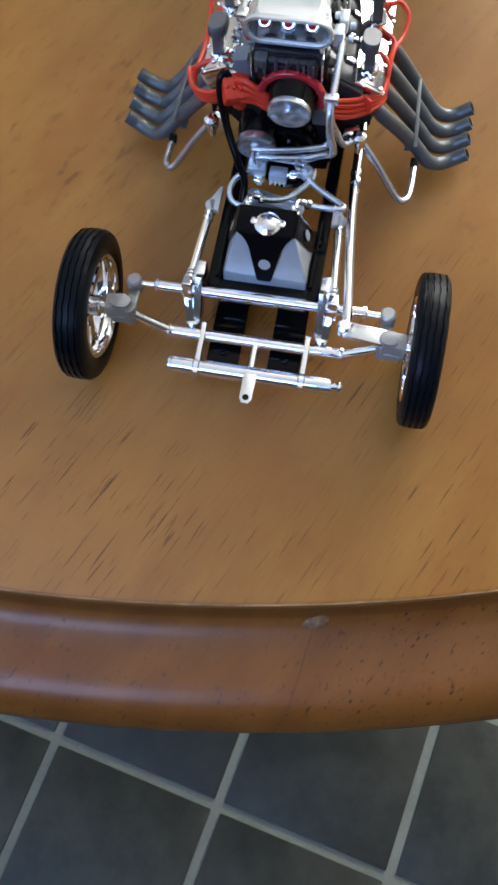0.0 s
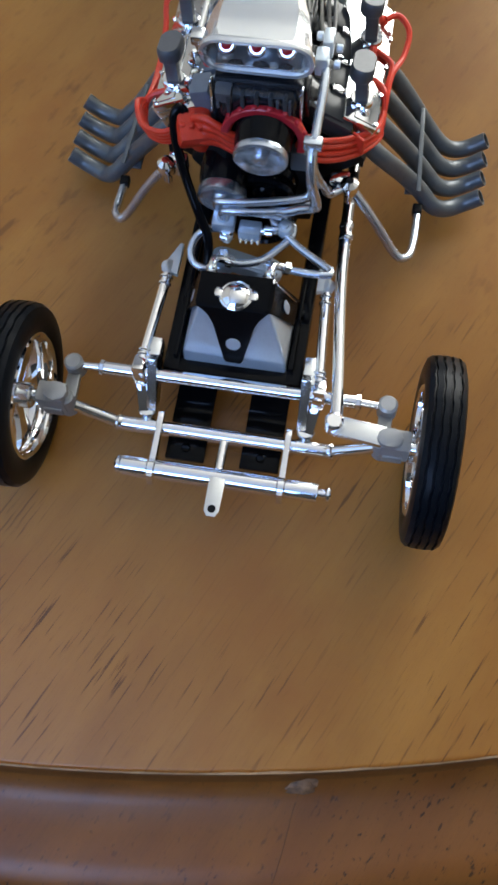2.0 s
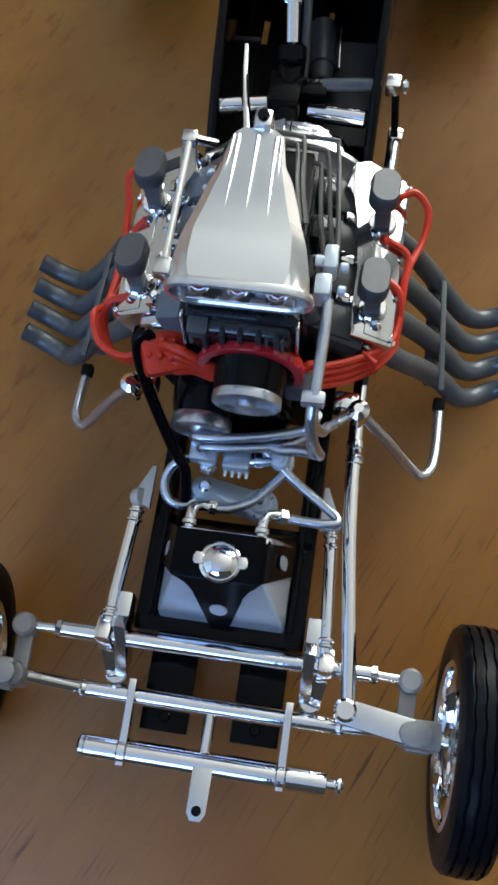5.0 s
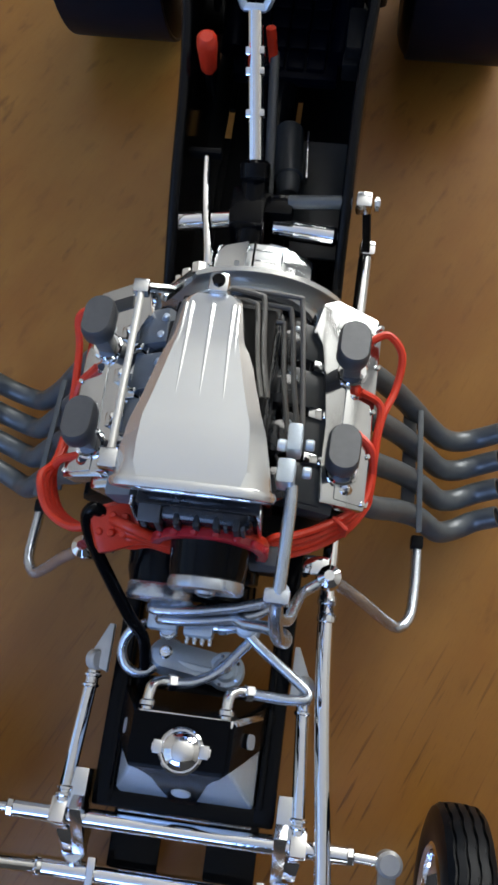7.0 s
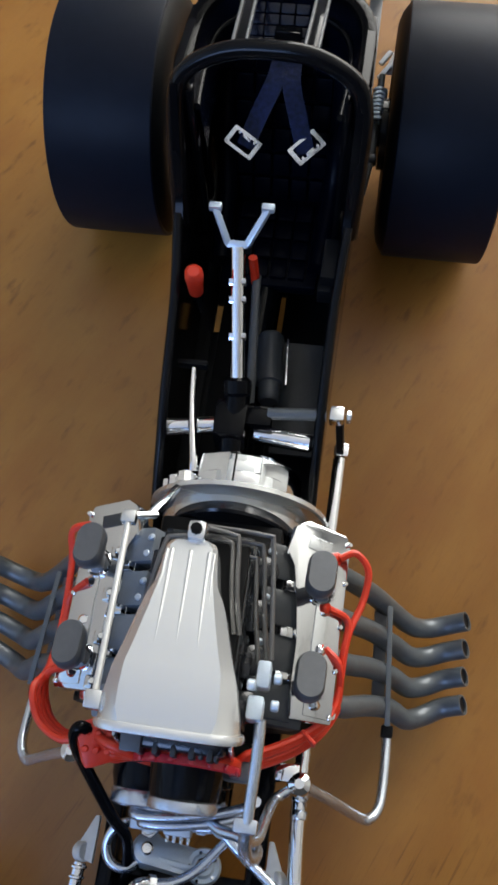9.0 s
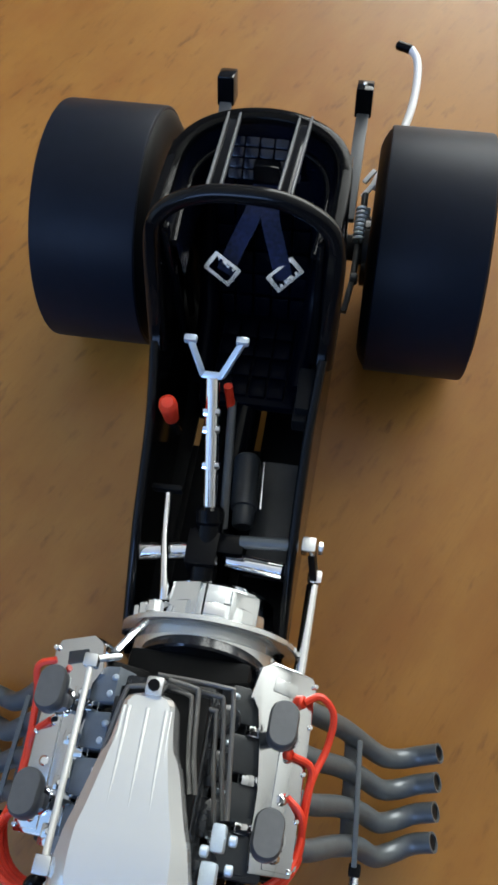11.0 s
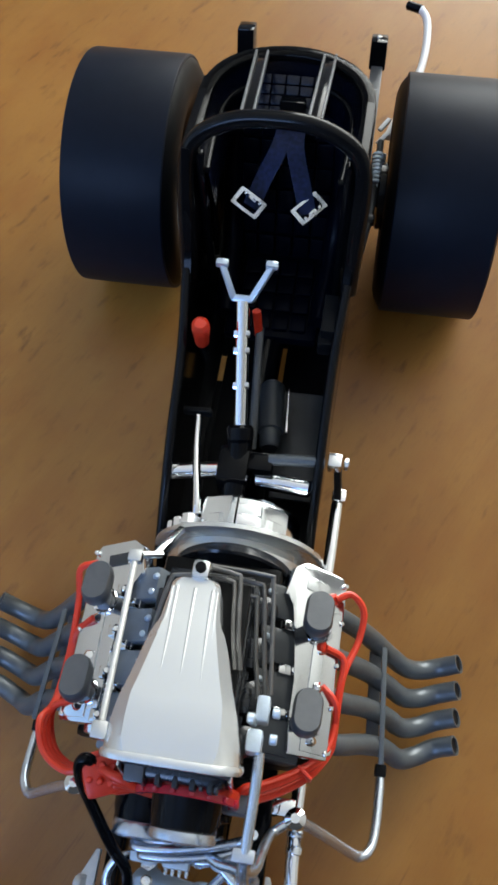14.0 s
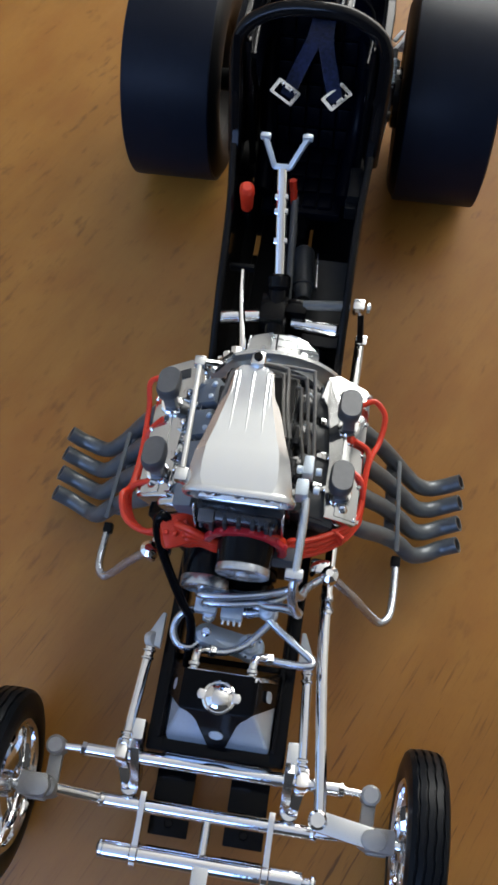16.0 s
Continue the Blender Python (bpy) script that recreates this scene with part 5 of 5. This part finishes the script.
for s in (-1, 1):
    part("side_strut", bar((s * 1.40, 14.75, 7.2), (s * 1.34, 14.55, 3.6), 0.14, 0.22, 0.05), BLACK, hoop)
    part("rear_strut", bar((s * 1.50, 15.9, 6.6), (s * 1.42, 15.5, 3.4), 0.10, 0.26, 0.04), BLACK, hoop)

# seat and belts
seat = part("bucket_seat", join(box((0.0, 15.1, 2.6), (2.1, 2.6, 0.3), 0.12), bar((0, 16.35, 2.6), (0, 17.5, 6.1), 2.0, 0.3, 0.12)), QUILT, car, "dark blue quilted bucket seat")
part("headrest", box((0.08, 16.92, 6.42), (0.52, 0.3, 0.4), 0.06, (-18, 0, 0)), BLACK, seat)
for i in range(6):
    for j in range(5):
        p = Vector((0, 16.18, 2.7)).lerp(Vector((0, 17.3, 6.0)), (i + 0.5) / 6) + Vector((-0.8 + 0.4 * j, -0.06, 0.02))
        part("quilt_pad", box(p, (0.37, 0.14, 0.52), 0.06, (-18, 0, 0)), QUILT, seat)
for i in range(4):
    for j in range(5):
        part("quilt_pad", box((-0.56 + 0.29 * j, 16.95 + 0.17 * i, 6.28 + 0.12 * i), (0.27, 0.19, 0.08), 0.03, (32, 0, 0)), LINING, seat)
for i in range(4):
    for j in range(4):
        part("quilt_pad", box((-0.6 + 0.4 * j, 14.2 + 0.5 * i, 2.78), (0.37, 0.46, 0.12), 0.05), QUILT, seat)
for s in (-1, 1):
    part("seat_bolster", tube([(s * 1.05, 14.2, 2.9), (s * 1.15, 16.0, 3.2), (s * 1.2, 16.9, 4.6), (s * 1.1, 17.4, 6.0)], 0.24, 10, 5), QUILT, seat)


def ribbon(pts, w, t, side):
    path = smooth_path(pts, 6)
    rows = []
    for i, p in enumerate(path):
        d = (path[min(i + 1, len(path) - 1)] - path[max(0, i - 1)]).normalized()
        x = Vector(side) - d * d.dot(Vector(side))
        x.normalize()
        n = d.cross(x)
        rows.append([p - x * w - n * t, p + x * w - n * t, p + x * w + n * t, p - x * w + n * t])
    return rings(rows)


for s, bx, by, bz, turn in ((-1, -0.66, 15.60, 4.93, 58), (1, 0.61, 15.65, 4.88, -44)):
    bl = part("harness_belt", ribbon([(s * 0.10 + 0.10, 16.9, 6.1), (s * 0.16 + 0.06, 16.3, 5.95), (bx * 0.6 + 0.02, 15.98, 5.40), (bx * 0.96, 15.66, bz - 0.11)], 0.18, 0.03, (1, 0.25 * s, 0)), BLUE, car, "dark blue fabric harness belt with a metal buckle")
    outer = rounded(0.42, 0.68, 0.03, 2)
    inn = rounded(0.29, 0.50, 0.03, 2)
    rows = [[Vector((x, y, z)) for x, y in o] for o, z in ((outer, -0.03), (outer, 0.03), (inn, 0.03), (inn, -0.03))]
    m = Matrix.Translation((bx, by - 0.02, bz + 0.08)) @ pose(0, 0, 0, 22, 0, 0) @ pose(0, 0, 0, 0, 0, turn)
    bk = part("buckle", moved(rings(rows, loop=True), m), SATIN, bl, "flat silver buckle")
    for v in (-0.19, 0.19):
        part("buckle_tooth", moved(box((0.12, v, 0), (0.06, 0.06, 0.05), 0.012), m), SATIN, bk)
    part("buckle_tongue", moved(box((0.12, 0, 0), (0.08, 0.2, 0.05), 0.01), m), SATIN, bk)

# rear wheels, axle and tail
def rear_wheel(x0, x1, side):
    cy, r = 18.25, 2.78
    w = x1 - x0
    a = (x0 if side > 0 else x1, cy, r)
    way = (side, 0, 0)
    rim = part("rear_wheel", lathe([(0.3, 0.35), (1.2, 0.38), (1.35, 0.22), (1.5, 0.06), (1.58, 0.02), (1.6, 0.1), (1.45, 0.3), (1.4, w - 0.3), (1.6, w - 0.06), (1.4, w - 0.15), (1.2, w - 0.4), (0.3, w - 0.35)], a, way, 48), RIMGREY, car, "deep rear wheel with a wide smooth slick tyre")
    tyre = part("slick_tyre", lathe([(2.60, 0.03), (2.73, 0.0), (2.77, 0.025), (2.78, 0.07), (2.78, w * 0.5), (2.78, w - 0.07), (2.77, w - 0.025), (2.73, w), (2.60, w - 0.03)], a, way, 128, cap=False, loop=True), SLICK, rim, "wide smooth black slick tyre")
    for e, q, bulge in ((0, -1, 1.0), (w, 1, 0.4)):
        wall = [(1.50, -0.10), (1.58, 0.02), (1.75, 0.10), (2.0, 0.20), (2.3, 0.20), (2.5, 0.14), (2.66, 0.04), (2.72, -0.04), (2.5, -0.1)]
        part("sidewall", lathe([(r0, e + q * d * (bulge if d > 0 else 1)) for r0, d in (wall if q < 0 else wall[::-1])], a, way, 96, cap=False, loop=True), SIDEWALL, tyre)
    return rim


rear_wheel(-5.04, -2.71, -1)
rear_wheel(2.38, 4.64, 1)
rax = part("rear_axle", join(cyl((-3.1, 18.25, 2.78), (2.6, 18.25, 2.78), 0.3, 16), lathe([(0.5, 0), (0.8, 0.2), (0.8, 0.8), (0.5, 1.0)], (-0.5, 18.25, 2.78), (1, 0, 0), 20)), MATT, car, "black rear axle between the slicks")
for x in (-2.5, 2.0):
    part("brake_drum", lathe([(0.7, 0), (0.8, 0.05), (0.8, 0.25), (0.65, 0.3)], (x, 18.25, 2.7), (1, 0, 0), 32), BLACK, rax)
for s, e in ((-1, (-1.69, 21.76, 4.0)), (1, (1.62, 22.15, 3.62))):
    arm = part("push_bar", bar((s * 1.62, 18.6, 3.3), (e[0], e[1] - 0.3, e[2] - 0.2), 0.30, 0.16, 0.03), GREY, car, "grey push bar arm with a black block end")
    part("bar_block", box((e[0], e[1], e[2]), (0.42, 0.6, 0.72), 0.06, (-20, 0, 0)), BLACK, arm)
    for dx, dy in ((-0.06, -0.10), (0.08, -0.02), (-0.02, 0.14))[: 3 if s > 0 else 1]:
        part("block_pin", cyl((e[0] + dx, e[1] + dy, e[2] + 0.3), (e[0] + dx, e[1] + dy - 0.02, e[2] + 0.38), 0.05, 8, 0.01), CHROME, arm)
damp = part("coil_damper", cyl((1.92, 17.3, 3.0), (1.95, 19.5, 3.26), 0.08, 12), DULL, car, "silver coil spring damper")
coil = [(1.95 + 0.13 * math.cos(u), 18.05 + 1.0 * u / (2 * math.pi * 8), 3.26 + 0.13 * math.sin(u)) for u in (2 * math.pi * k / 10 for k in range(81))]
part("coil_spring", tube(coil, 0.048, 6, 1, smooth=False), SILVER, damp)
part("damper_eye", cyl((1.84, 17.2, 3.0), (2.02, 17.2, 3.0), 0.14, 12), DULL, damp)
part("damper_link", bar((1.8, 16.4, 2.8), (1.92, 17.3, 3.0), 0.12, 0.2, 0.03), DULL, damp)
for y in (19.55, 20.0):
    part("damper_strip", bar((1.88, y - 0.16, 3.24), (2.10, y + 0.2, 3.30), 0.12, 0.08, 0.03), WHITE, damp)
VENT = [(2.1, 20.3, 2.6), (2.42, 21.4, 2.65), (2.67, 22.3, 2.65), (2.82, 23.2, 2.65), (2.86, 24.1, 2.65), (2.80, 24.8, 2.65), (2.62, 25.18, 2.65)]
pipe = part("vent_pipe", tube(VENT, 0.105, 12, 7), WHITE, car, "pale vent tube with a black tip behind the slick")
part("pipe_tip", cyl((2.64, 25.16, 2.65), (2.22, 25.32, 2.65), 0.125, 12, 0.04), BLACK, pipe)

# ---- floor tiles, the pieces nearest the table's open edge as parts ----
TILE, JOINT = 0.1772, 0.010
e1 = Vector((0.9818, -0.1900))
e2 = Vector((0.1900, 0.9818))
origin = Vector((-0.0417, -0.1291))
half = (TILE - JOINT) / 2
tile_mesh = to_mesh("tile", box((0, 0, -0.003), (2 * half, 2 * half, 0.006), 0.0012), SLATE, 1.0)
far = []
for i in range(-24, 25):
    for j in range(-24, 25):
        c = origin + e1 * (i + 0.5) * TILE + e2 * (j + 0.5) * TILE
        if not (X0 - 0.06 < c.x < X1 + 0.06 and Y0 - 0.06 < c.y < Y1 + 0.06):
            continue
        m = pose(c.x, c.y, 0, 0, 0, math.degrees(math.atan2(e1.y, e1.x)))
        if abs(i) < 8 and -8 < j < 8:
            ob = new("tile", tile_mesh)
            ob.parent = floor
            ob.matrix_basis = m @ pose(0, 0, -0.0004 * ((i * 7 + j * 3) % 4))
        else:
            far.append(m)
corners = [(-half, -half), (half, -half), (half, half), (-half, half)]
verts, faces = [], []
for m in far:
    k = len(verts)
    verts += [tuple(m @ Vector((x, y, z))) for z in (-0.006, 0) for x, y in corners]
    faces += [(k + 4, k + 5, k + 6, k + 7)] + [(k + a, k + (a + 1) % 4, k + 4 + (a + 1) % 4, k + 4 + a) for a in range(4)]
me = bpy.data.meshes.new("far_tiles")
me.from_pydata(verts, [], faces)
me.materials.append(SLATE)
ob = new("far_tiles", me)
ob.parent = floor
tagged(ob, "", "", "", "stuff")
